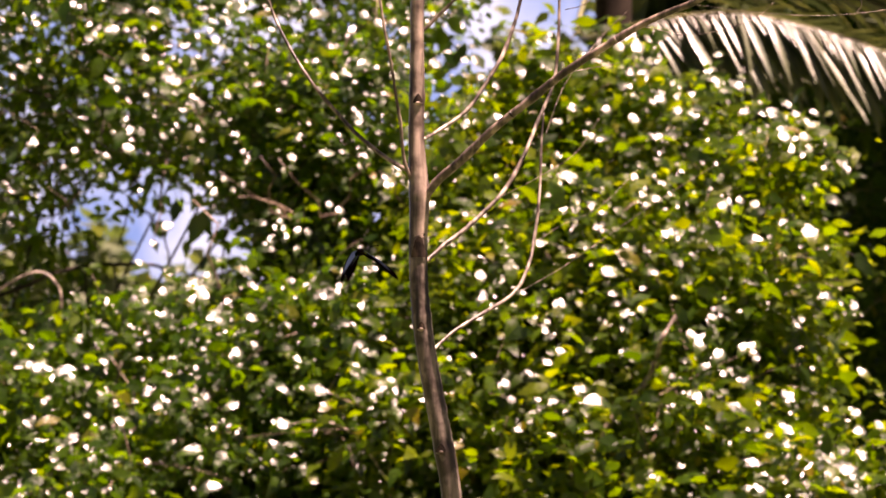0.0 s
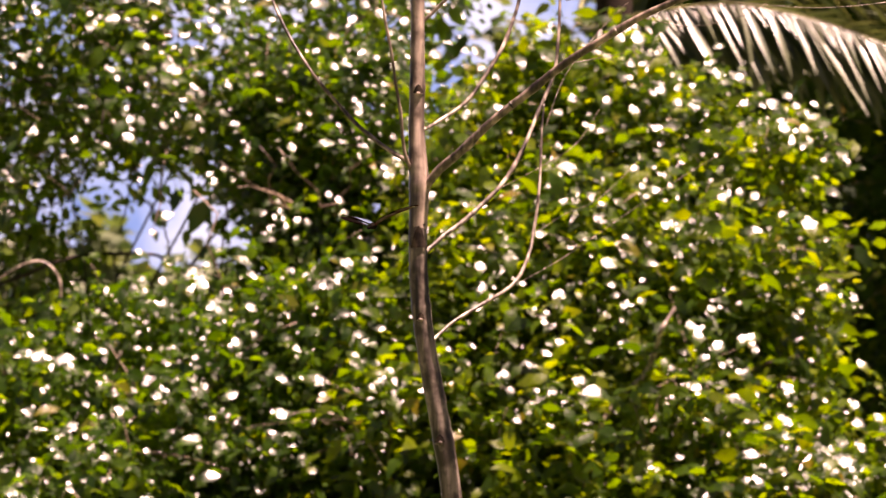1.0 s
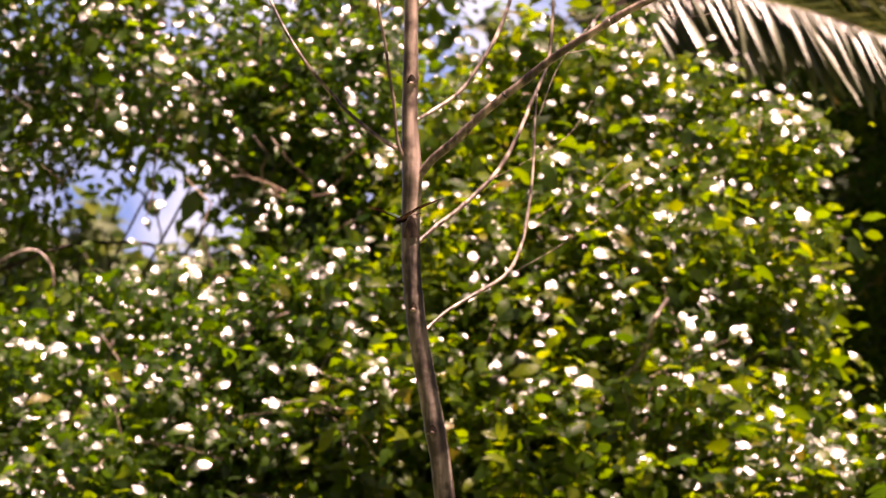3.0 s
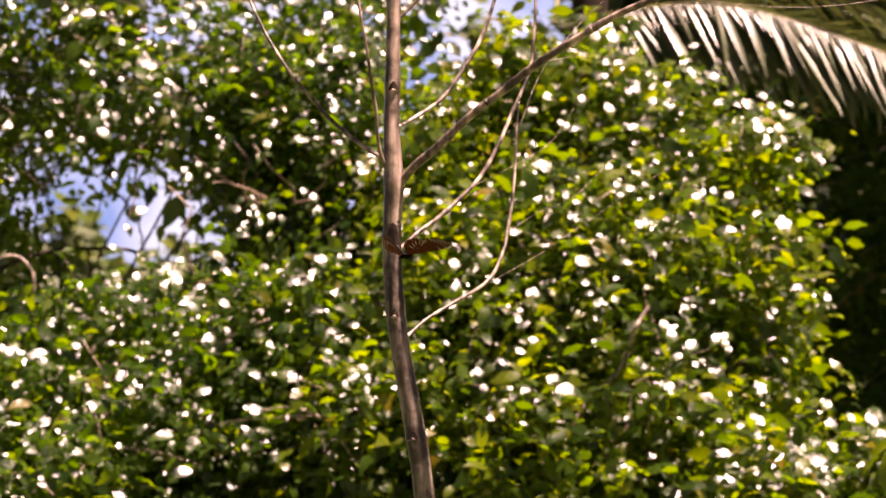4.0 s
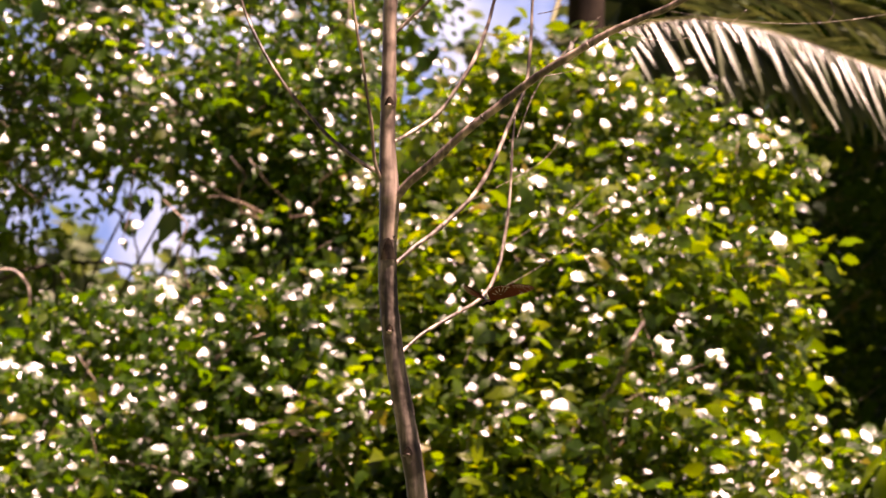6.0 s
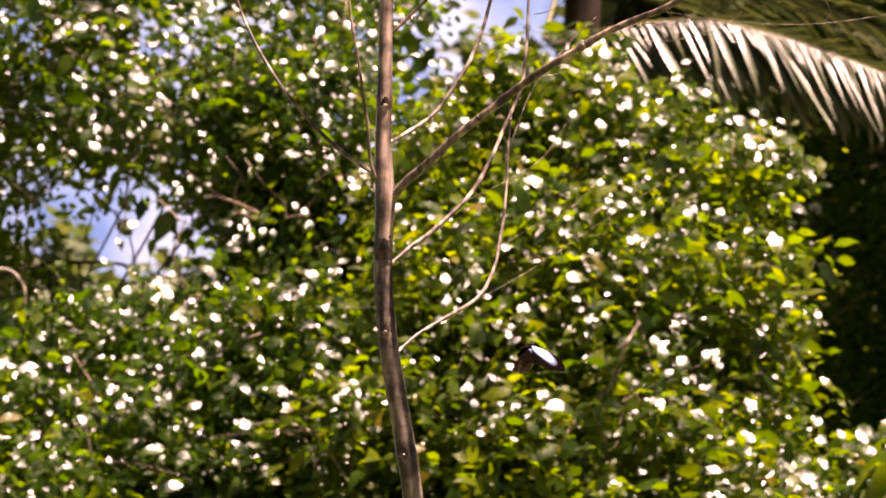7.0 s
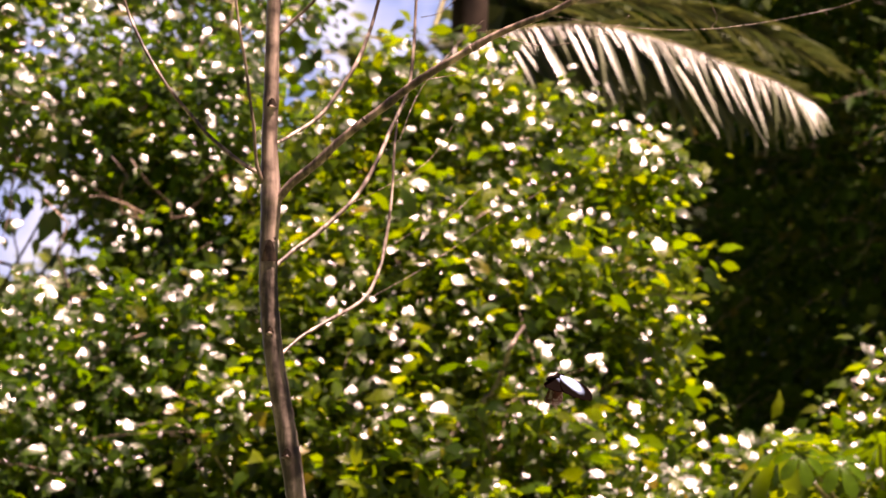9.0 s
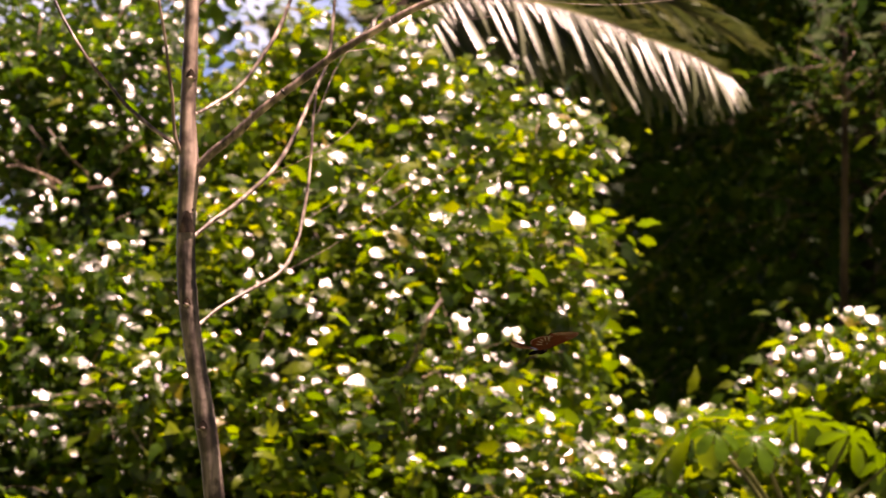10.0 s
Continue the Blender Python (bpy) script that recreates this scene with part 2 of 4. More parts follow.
def shrub(name, label, base, blobs, sprig_count, leaf_size, mats, limbs, category="shrub", gaps=(), wide=1.0, per=6, length=0.14, singles=260, spread=0.6, shown=(), hung=(), uneven=0.45, arcs=0):
    """A woody plant: trunk, limbs to its leaf masses, twigs, single leaves on the side of the path, the rest as one mass."""
    root = tagged(new(name), label, category)
    bx, by, bz = base
    root.location = base
    bpy.context.view_layer.update()
    here = np.array(base)
    top = max(b[2] for b in blobs)
    mid = np.mean([[b[0], b[1]] for b in blobs], 0)
    trunk = spline([(0, 0, -0.05, limbs), ((mid[0] - bx) * 0.2, (mid[1] - by) * 0.2, top * 0.3, limbs * 0.85), ((mid[0] - bx) * 0.6, (mid[1] - by) * 0.6, top * 0.6, limbs * 0.6)], 6)
    under("trunk", tube("trunk", trunk, bark_dark, 10, 0.05), root)
    for b in blobs:
        s = trunk[len(trunk) * 2 // 3]
        e = np.array([b[0], b[1], b[2]]) - here
        m = (s[:3] + e) / 2 + rng.normal(0, 0.08, 3)
        under("limb", tube("limb", spline([(*s[:3], limbs * 0.5), (*m, limbs * 0.35), (*e, limbs * 0.2), (*(e + rng.normal(0, 0.05, 3)), limbs * 0.08)], 5), bark_dark, 7, 0.04), root)
    a = scatter(blobs, sprig_count, gaps, uneven, clumped=singles > 0)
    centre = np.mean([b[:3] for b in blobs], 0)
    ways = (a - centre) * (1, 0.6, 0.7) + rng.normal(0, 0.35, a.shape) + (0, 0, 0.1)
    P, T, S, paths = sprigs(a, ways, length, per, leaf_size, spread)
    fore = a[np.argsort(a[:, 1])[:max(1, len(a) // 3)]]
    for k in range(arcs):
        q = fore[rng.integers(len(fore))] + (0, -rng.uniform(0.02, 0.14), 0)
        d = rng.normal(0, 1, 3) * (1, 0.3, 0.6)
        d /= np.linalg.norm(d)
        ln, bend = rng.uniform(0.08, 0.3), rng.normal(0, 0.4, 3) + (0, 0, -0.5)
        ts = np.linspace(0, 1, 6)[:, None]
        paths.append(np.c_[q + d * ts * ln + bend * ts ** 2 * ln * 0.5, np.linspace(1, 0.4, 6) * rng.uniform(0.0006, 0.0016)])
    for x, y, z, q in shown:
        d = np.linalg.norm(a - (x, y, z), axis=1)
        if d.min() > 0.2:  # a twig that carries leaves standing out from the mass
            f = a[d.argmin()]
            paths.append(np.c_[np.linspace(f, (x, y, z), 5) + rng.normal(0, 0.012, (5, 3)), np.linspace(0.004, 0.0015, 5)])
    P = P - here
    paths = [np.c_[q[:, :3] - here, q[:, 3]] for q in paths]
    under("brushwood", many_tubes("brushwood", paths, bark_twig, 4), root, kind="stuff")
    # the outermost leaves on the open side are pieces of their own
    first = np.argsort(P[:, 1])[:singles]
    rest = np.setdiff1d(np.arange(len(P)), first)
    under("foliage", leaves_mesh("foliage", P[rest], T[rest], S[rest], mats[0], wide, *((BLADE_MASS, BLADE_MASS_F) if singles else (BLADE_FAR, BLADE_FAR_F))), root, kind="stuff")
    me = mesh_from("leaf", BLADE * (wide, 1, 1), BLADE_F, [mats[1]])
    for i in first:
        lf = under("leaf", me, root)
        lf.matrix_basis = Matrix.Translation(P[i]) @ Matrix(T[i]).to_4x4() @ Matrix.Scale(S[i], 4)
    # large blades at the ends of twigs, tilted to glint at the camera or hanging edge up
    near = [(x + rng.normal(0, 0.5) * q, y, z + rng.normal(0, 0.45) * q, q * rng.uniform(0.6, 0.95)) for x, y, z, q in shown for _ in range(2)]
    for k, (x, y, z, size) in enumerate([*near, *hung]):
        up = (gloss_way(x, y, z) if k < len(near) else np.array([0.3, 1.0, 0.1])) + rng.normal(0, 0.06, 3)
        tip = np.array([rng.normal(0, 0.6), -0.5, -1.0])
        m = facing_of(tip[None], up[None])[0]
        lf = under("leaf", me, root)
        lf.matrix_basis = Matrix.Translation(Vector((x, y, z)) - Vector(base) - Vector(m[:, 1]) * size * 0.5) @ Matrix(m).to_4x4() @ Matrix.Scale(size, 4)
    return root


# ---- ground and distance ----
def ground():
    n = 60
    ax = np.sign(np.linspace(-1, 1, n)) * np.abs(np.linspace(-1, 1, n)) ** 3 * 1500
    v, f = [], []
    for j in range(n):
        for i in range(n):
            x, y = ax[i], ax[j] + 20
            d = math.hypot(x, y)
            z = 0.06 * noise.noise(Vector((x * 0.5, y * 0.5, 0))) * min(1, 40 / (d + 1)) - (0.4 if d > 60 else 0)
            v.append((x, y, z))
    for j in range(n - 1):
        for i in range(n - 1):
            a = j * n + i
            f.append((a, a + 1, a + n + 1, a + n))
    tagged(new("ground", mesh_from("ground", v, f, [ground_material()])), "grassy earth under shrubs and trees", "ground", kind="structure")


ground()


def far_wood(name, label, x0, x1, y0, z0, z1, n, size, seed):
    """A distant strip of tree crowns with an uneven top: loose leaf clumps, more than one could count."""
    r = np.random.default_rng(seed)
    p = np.c_[r.uniform(x0, x1, n), y0 + r.uniform(0, (x1 - x0) * 0.15, n), r.uniform(0, 1, n)]
    tops = np.array([z0 + (z1 - z0) * (0.65 + 0.06 * noise.noise(Vector((q[0] * 6 / (x1 - x0), q[1] * 0.05, seed))) + 0.08 * noise.noise(Vector((q[0] * 25 / (x1 - x0), 3.0, seed)))) for q in p])
    p[:, 2] = z0 + (tops - z0) * np.sqrt(p[:, 2])
    t = frames_of(r.normal(0, 1, (n, 3)), r.normal(0, 0.5, (n, 3)) + (0, 0, 1))
    tagged(new(name, leaves_mesh(name, p, t, size * r.uniform(0.5, 1.3, n), leaf_far, 1.3, BLADE_FAR, BLADE_FAR_F)), label, "trees", kind="stuff")


far_wood("far_thicket", "sunlit scrub far behind the shrubs", -9.0, 3.0, 32.0, 0.0, 7.5, 26000, 0.22, 3)
far_wood("far_tree", "hazy small tree beyond the shrubs", 0.35, 1.7, 24.0, 0.0, 8.4, 4500, 0.13, 5)
far_wood("far_thicket", "dark scrub behind the shade trees", 1.0, 7.0, 19.0, 0.0, 10.5, 18000, 0.32, 9)


def cloud_bank():
    """Bright haze and cloud low over the woods, a kilometre off."""
    m, nt, b, out = material("cloud_bank")
    em = nt.nodes.new("ShaderNodeEmission")
    nt.links.new(ramp(nt, noise_of(nt, 0.03, 5.0), [(0.34, (0.065, 0.15, 0.33)), (0.60, (0.30, 0.39, 0.48))]), em.inputs[0])
    nt.links.new(em.outputs[0], out.inputs[0])
    ang = np.linspace(-0.6, 0.6, 13)
    v = [(1000 * math.sin(a), 1000 * math.cos(a), z) for z in (-5, 120, 260, 420) for a in ang]
    f = [(j * 13 + i, j * 13 + i + 1, j * 13 + i + 14, j * 13 + i + 13) for j in range(3) for i in range(12)]
    tagged(new("backdrop", mesh_from("backdrop", v, f, [m])), "pale hazy cloud low in the sky", "sky", kind="structure")


cloud_bank()

# ---- shrubs and trees ----
shrub("leafy_shrub", "sunlit green shrub with glossy ovate leaves", (0.3267, 7.8, 0),
      [(0.362, 7.75, 2.563, 0.3277, 0.3, 0.2549), (0.4668, 7.5, 2.247, 0.2702, 0.3, 0.2702), (0.2073, 7.5, 2.2, 0.3054, 0.3, 0.3054), (0.2254, 7.22, 2.1869, 0.14, 0.12, 0.11), (0.2464, 7.3, 1.841, 0.5145, 0.35, 0.3773), (0.6179, 7.75, 2.453, 0.1699, 0.3, 0.2306), (0.6852, 7.75, 2.477, 0.0947, 0.2, 0.1032), (0.6805, 7.5, 2.164, 0.1081, 0.2, 0.1057), (0.1427, 7.8, 2.508, 0.2077, 0.3, 0.2199), (0.2691, 7.35, 1.33, 0.4604, 0.35, 0.2993)],
      12000, 0.039, (leaf_warm, leaf_warm_piece), 0.03, wide=0.78, arcs=45, gaps=[(0.063, 2.856, 0.0916, 0.1344)],
      shown=[(0.5274, 6.98, 2.169, 0.0656), (0.5653, 6.98, 2.114, 0.0656), (0.4998, 6.98, 2.136, 0.0577), (0.4666, 6.98, 2.092, 0.0394), (0.3052, 7.4, 2.616, 0.0417), (0.3521, 7.4, 2.65, 0.0501), (0.446, 7.4, 2.697, 0.0515), (0.3879, 7.4, 2.78, 0.0584), (0.3688, 7.4, 2.482, 0.0473), (0.6545, 7.4, 2.463, 0.0445), (0.7549, 7.4, 2.579, 0.0668), (0.7318, 7.4, 2.602, 0.0501), (0.4674, 7.4, 2.391, 0.0389), (0.6651, 7.4, 2.344, 0.0389), (0.3796, 6.98, 2.213, 0.0394), (0.5437, 6.98, 2.15, 0.0669), (0.5875, 6.98, 2.142, 0.0446), (0.5112, 6.98, 2.202, 0.0446), (0.5378, 6.98, 2.092, 0.0446), (0.1106, 6.98, 2.071, 0.0446), (0.1489, 6.98, 2.057, 0.0367), (0.056, 6.98, 2.252, 0.0472), (0.0245, 7.4, 2.32, 0.0417)])
sky_tree = shrub("small_tree", "loose-crowned tree with small glossy leaves against the sky", (-1.687, 8.9, 0),
      [(-0.8434, 8.4, 2.939, 0.4604, 0.4, 0.3157), (-0.4043, 8.4, 2.925, 0.3552, 0.35, 0.3289), (-0.5951, 8.3, 2.698, 0.39, 0.3, 0.208), (-1.198, 8.4, 2.77, 0.3026, 0.4, 0.29), (-0.93, 8.4, 2.52, 0.10, 0.2, 0.13), (-0.1297, 8.7, 3.098, 0.1158, 0.3, 0.1226), (-0.7096, 9.2, 3.63, 0.7204, 0.4, 0.317)],
      5600, 0.037, (leaf_cool, leaf_cool_piece), 0.011, wide=0.78, arcs=110, category="tree", gaps=[(-0.6482, 2.549, 0.205, 0.115), (0.0763, 3.012, 0.0808, 0.1616), (-0.7209, 2.631, 0.0921, 0.046), (-0.4446, 2.993, 0.0789, 0.0395), (-0.9202, 2.671, 0.0658, 0.0395)], uneven=0.65,
      hung=[(-0.0027, 8.5, 2.993, 0.0591), (0.0188, 8.5, 2.939, 0.0671), (-0.0108, 8.5, 2.907, 0.0543), (0.0296, 8.5, 3.03, 0.0575), (0.0417, 8.5, 2.962, 0.0479), (-0.5565, 8.1, 2.498, 0.0807), (-0.6053, 8.1, 2.536, 0.0518), (-0.633, 8.1, 2.498, 0.0457), (-0.5381, 8.15, 2.51, 0.0551), (-0.5827, 8.15, 2.458, 0.0398)],
      shown=[(-0.5186, 7.95, 2.9163, 0.046), (-0.5727, 7.95, 2.7758, 0.046), (-0.6007, 7.95, 2.7248, 0.046), (-0.1661, 7.95, 2.9139, 0.046), (-0.6361, 7.95, 2.4717, 0.046), (-0.5223, 8, 2.924, 0.0421), (-0.5994, 8, 2.737, 0.0511), (-0.6499, 8, 2.719, 0.0511), (-0.5618, 8, 2.779, 0.0511), (-0.6696, 8, 2.811, 0.0331), (-0.724, 8, 2.798, 0.0331), (-0.8137, 8, 2.668, 0.0391), (-0.7567, 8, 2.652, 0.0451), (-0.4733, 8, 2.786, 0.0361), (-0.4847, 8, 2.582, 0.0511), (-0.5223, 8, 2.556, 0.0541), (-0.4468, 8, 2.582, 0.0541), (-0.4345, 8, 2.645, 0.0451), (-0.3687, 8, 2.626, 0.0556), (-0.3211, 8, 2.696, 0.0331), (-0.308, 8, 2.597, 0.0451), (-0.3962, 8, 2.563, 0.0421), (-0.1826, 8, 2.933, 0.0511), (-0.1065, 8, 2.926, 0.0451), (-0.189, 8, 2.959, 0.0451)])


def outer_twigs(root, rows, radius):
    """Thin bare twigs that show against the sky, parts of their tree."""
    here = np.array(root.location)
    for pts in rows:
        path = spline([(x, y, z, radius * (1 - 0.5 * k / len(pts))) for k, (x, y, z) in enumerate(pts)], 6)
        path[:, :3] += rng.normal(0, 0.0015, (len(path), 3)) - here
        under("twig", tube("twig", path, bark_dark, 5, 0.05), root)


outer_twigs(sky_tree, [
    [(-0.6969, 8.1, 2.7563), (-0.7015, 8.1, 2.6097), (-0.7104, 8.1, 2.5453), (-0.7306, 8.1, 2.468)],
    [(-0.6952, 8.1, 2.6162), (-0.6811, 8.1, 2.5456), (-0.6355, 8.1, 2.4947), (-0.615, 8.1, 2.418), (-0.5884, 8.1, 2.3543)],
    [(-0.767, 8.1, 2.7427), (-0.816, 8.1, 2.5955), (-0.8658, 8.1, 2.5372), (-0.9164, 8.1, 2.5173)],
    [(-0.4879, 8.1, 2.5322), (-0.4995, 8.1, 2.368), (-0.4919, 8.1, 2.2914)],
    [(-0.9485, 8.1, 2.8134), (-0.8712, 8.1, 2.7884), (-0.8057, 8.1, 2.7116), (-0.741, 8.1, 2.6736)]], 0.0028)
outer_twigs(sky_tree, [
    [(-1.1207, 8.25, 2.3144), (-0.9317, 8.15, 2.3785), (-0.8682, 8.15, 2.4049), (-0.7661, 8.15, 2.4215), (-0.6443, 8.15, 2.4163), (-0.5989, 8.15, 2.3846), (-0.5222, 8.15, 2.3957), (-0.433, 8.15, 2.425)]], 0.0055)
outer_twigs(sky_tree, [
    [(-0.8187, 8.14, 2.4158), (-0.8044, 8.1, 2.3392), (-0.8117, 8.1, 2.2625)],
    [(-0.7487, 8.15, 2.4216), (-0.7314, 8.1, 2.3144), (-0.7256, 8.1, 2.2124)],
    [(-0.4381, 8.1, 2.9097), (-0.3478, 8.1, 2.8718), (-0.2315, 8.1, 2.7954), (-0.129, 8.1, 2.7901)],
    [(-0.3855, 8.1, 2.8196), (-0.3201, 8.1, 2.7299), (-0.3312, 8.1, 2.6137), (-0.3172, 8.1, 2.5238)],
    [(-0.4352, 8.1, 2.7286), (-0.3462, 8.1, 2.7619), (-0.2702, 8.1, 2.8209), (-0.1817, 8.1, 2.9126)]], 0.0022)

shrub("leafy_shrub", "broad green shrub with small shining leaves and bare twigs", (-0.4643, 8.1, 0),
      [(-0.2041, 7.9, 2.457, 0.2351, 0.3, 0.3093), (-0.5925, 7.8, 2.075, 0.4031, 0.3, 0.1955), (-0.861, 7.6, 1.90, 0.3333, 0.3, 0.29), (-0.2163, 7.5, 2.035, 0.3171, 0.3, 0.2702), (-1.157, 7.9, 2.03, 0.3093, 0.3, 0.3093), (-0.3354, 8.05, 2.626, 0.1765, 0.3, 0.2017), (-0.4094, 7.4, 1.844, 0.4636, 0.3, 0.2086), (-0.5637, 7.5, 1.382, 0.5638, 0.35, 0.3054)],
      12500, 0.037, (leaf_cool, leaf_cool_piece), 0.03, wide=0.78, gaps=[(-0.9106, 2.316, 0.0564, 0.0313)], arcs=190,
      shown=[(-0.402, 7.5, 2.5793, 0.03), (-0.3366, 7.5, 2.5621, 0.05), (-0.4666, 7.5, 2.5547, 0.038), (-0.4184, 7.5, 2.5016, 0.03), (-0.4891, 7.5, 2.489, 0.05), (-0.3405, 7.5, 2.4252, 0.038), (-0.1651, 7.5, 2.564, 0.03), (-0.0861, 7.5, 2.3923, 0.05), (-0.2351, 7.5, 2.4917, 0.038), (-0.2108, 7.5, 2.4444, 0.03), (-0.3048, 7.5, 2.4077, 0.038), (-0.0996, 7.5, 2.5289, 0.038), (-0.3356, 7.5, 2.423, 0.0479), (-0.3592, 7.5, 2.413, 0.0423), (-0.3044, 7.25, 2.274, 0.0354), (-0.2611, 7.25, 2.263, 0.0436), (-0.4719, 7.25, 2.243, 0.0572), (-0.5631, 7.25, 2.246, 0.0504), (-0.4203, 7.25, 2.191, 0.0491), (-0.3972, 7.25, 2.146, 0.0382), (-0.5112, 7.25, 2.163, 0.0327), (-0.5503, 7.25, 2.077, 0.0572), (-0.4991, 7.25, 2.066, 0.0463), (-0.8066, 7.25, 2.117, 0.0409), (-0.7497, 7.25, 2.117, 0.0382), (-0.7948, 7.25, 2.08, 0.0382), (-0.6404, 7.25, 1.981, 0.0327), (-0.5094, 7.25, 1.93, 0.0409), (-0.0671, 7.25, 2.051, 0.0504), (-0.0556, 7.25, 1.975, 0.0491), (-0.0785, 7.25, 2.151, 0.0409), (-0.1297, 7.25, 2.117, 0.0531), (-0.4078, 7.25, 2.009, 0.0409), (-0.0874, 7.5, 2.389, 0.0395)])
shrub("leafy_shrub", "low light-green shrub with crowded pale leaves", (1.209, 7.2, 0),
      [(1.34, 7.2, 2.0, 0.19, 0.3, 0.14), (0.9777, 6.98, 1.811, 0.2842, 0.2, 0.1421), (0.703, 7, 1.848, 0.1754, 0.2, 0.1206), (1.481, 7, 1.88, 0.2741, 0.25, 0.2193), (1.186, 7.2, 1.428, 0.451, 0.3, 0.2932)],
      7000, 0.041, (leaf_warm, leaf_warm_piece), 0.02, wide=0.75,
      shown=[(1.1612, 6.85, 2.1407, 0.055), (1.189, 6.85, 2.1165, 0.06), (1.2051, 6.85, 2.1388, 0.055), (1.2209, 6.85, 2.1066, 0.06), (1.2279, 6.85, 2.0796, 0.055), (1.2477, 6.85, 2.0748, 0.06), (1.1187, 6.85, 2.0623, 0.06), (1.1322, 6.85, 2.0388, 0.06), (1.0965, 6.85, 2.0811, 0.055), (1.2874, 6.85, 2.1412, 0.055), (1.2937, 6.85, 2.0761, 0.05), (1.2816, 6.85, 2.1629, 0.06), (1.0241, 6.7, 1.8411, 0.07), (1.0903, 6.7, 1.9239, 0.045), (1.2599, 6.85, 2.1404, 0.05), (1.1401, 6.85, 2.0933, 0.045), (0.7512, 6.85, 1.9197, 0.05), (0.7303, 6.85, 1.8868, 0.05), (0.7722, 6.85, 1.9526, 0.05), (0.7935, 6.85, 1.9748, 0.05), (0.6865, 6.85, 1.9071, 0.05), (0.607, 6.8, 1.8404, 0.06)])
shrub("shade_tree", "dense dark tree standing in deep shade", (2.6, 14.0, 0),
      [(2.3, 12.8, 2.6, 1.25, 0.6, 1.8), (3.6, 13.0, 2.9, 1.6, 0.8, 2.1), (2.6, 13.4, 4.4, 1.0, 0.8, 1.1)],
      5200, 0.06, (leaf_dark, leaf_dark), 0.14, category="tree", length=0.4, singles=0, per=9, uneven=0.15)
# added out of view on the sun's side, to keep sun off the thicket
shrub("shade_tree", "unseen wide tall tree added so its crown shades the thicket", (6.4, 12.6, 0),
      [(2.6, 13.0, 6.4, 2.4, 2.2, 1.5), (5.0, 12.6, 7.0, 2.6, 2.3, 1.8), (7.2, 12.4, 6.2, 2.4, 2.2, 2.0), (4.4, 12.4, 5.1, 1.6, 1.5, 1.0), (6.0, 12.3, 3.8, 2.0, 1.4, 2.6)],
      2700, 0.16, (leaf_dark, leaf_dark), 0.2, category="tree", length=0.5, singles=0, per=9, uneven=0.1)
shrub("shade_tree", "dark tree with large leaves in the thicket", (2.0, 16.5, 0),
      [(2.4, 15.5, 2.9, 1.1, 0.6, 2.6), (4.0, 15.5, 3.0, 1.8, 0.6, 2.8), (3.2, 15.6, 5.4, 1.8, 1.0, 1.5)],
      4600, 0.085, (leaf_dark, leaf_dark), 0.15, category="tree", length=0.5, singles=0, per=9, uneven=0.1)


# added out of view: its bough blocks the sun where the butterfly starts
shrub("small_tree", "unseen tree with a leafy bough added to shade the early flight", (2.1, 1.4, 0),
      [(0.433, 2.553, 3.6, 0.36, 0.30, 0.15), (1.3, 2.1, 3.8, 0.6, 0.5, 0.35), (2.1, 1.4, 4.2, 0.9, 0.8, 0.7)],
      2600, 0.095, (leaf_cool, leaf_cool_piece), 0.05, category="tree", singles=0, uneven=0.1,
      shown=[(0.467, 3.657, 3.5, 0.07), (0.4931, 3.644, 3.5, 0.07), (0.5159, 3.632, 3.5, 0.07), (0.5455, 3.618, 3.5, 0.07), (0.4713, 3.665, 3.5, 0.07), (0.506, 3.661, 3.5, 0.07)])


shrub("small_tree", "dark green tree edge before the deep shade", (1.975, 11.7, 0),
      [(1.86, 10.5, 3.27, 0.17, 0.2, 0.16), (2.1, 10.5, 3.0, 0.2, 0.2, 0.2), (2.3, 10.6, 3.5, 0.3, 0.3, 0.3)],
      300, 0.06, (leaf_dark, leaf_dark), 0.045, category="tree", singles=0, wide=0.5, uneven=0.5)


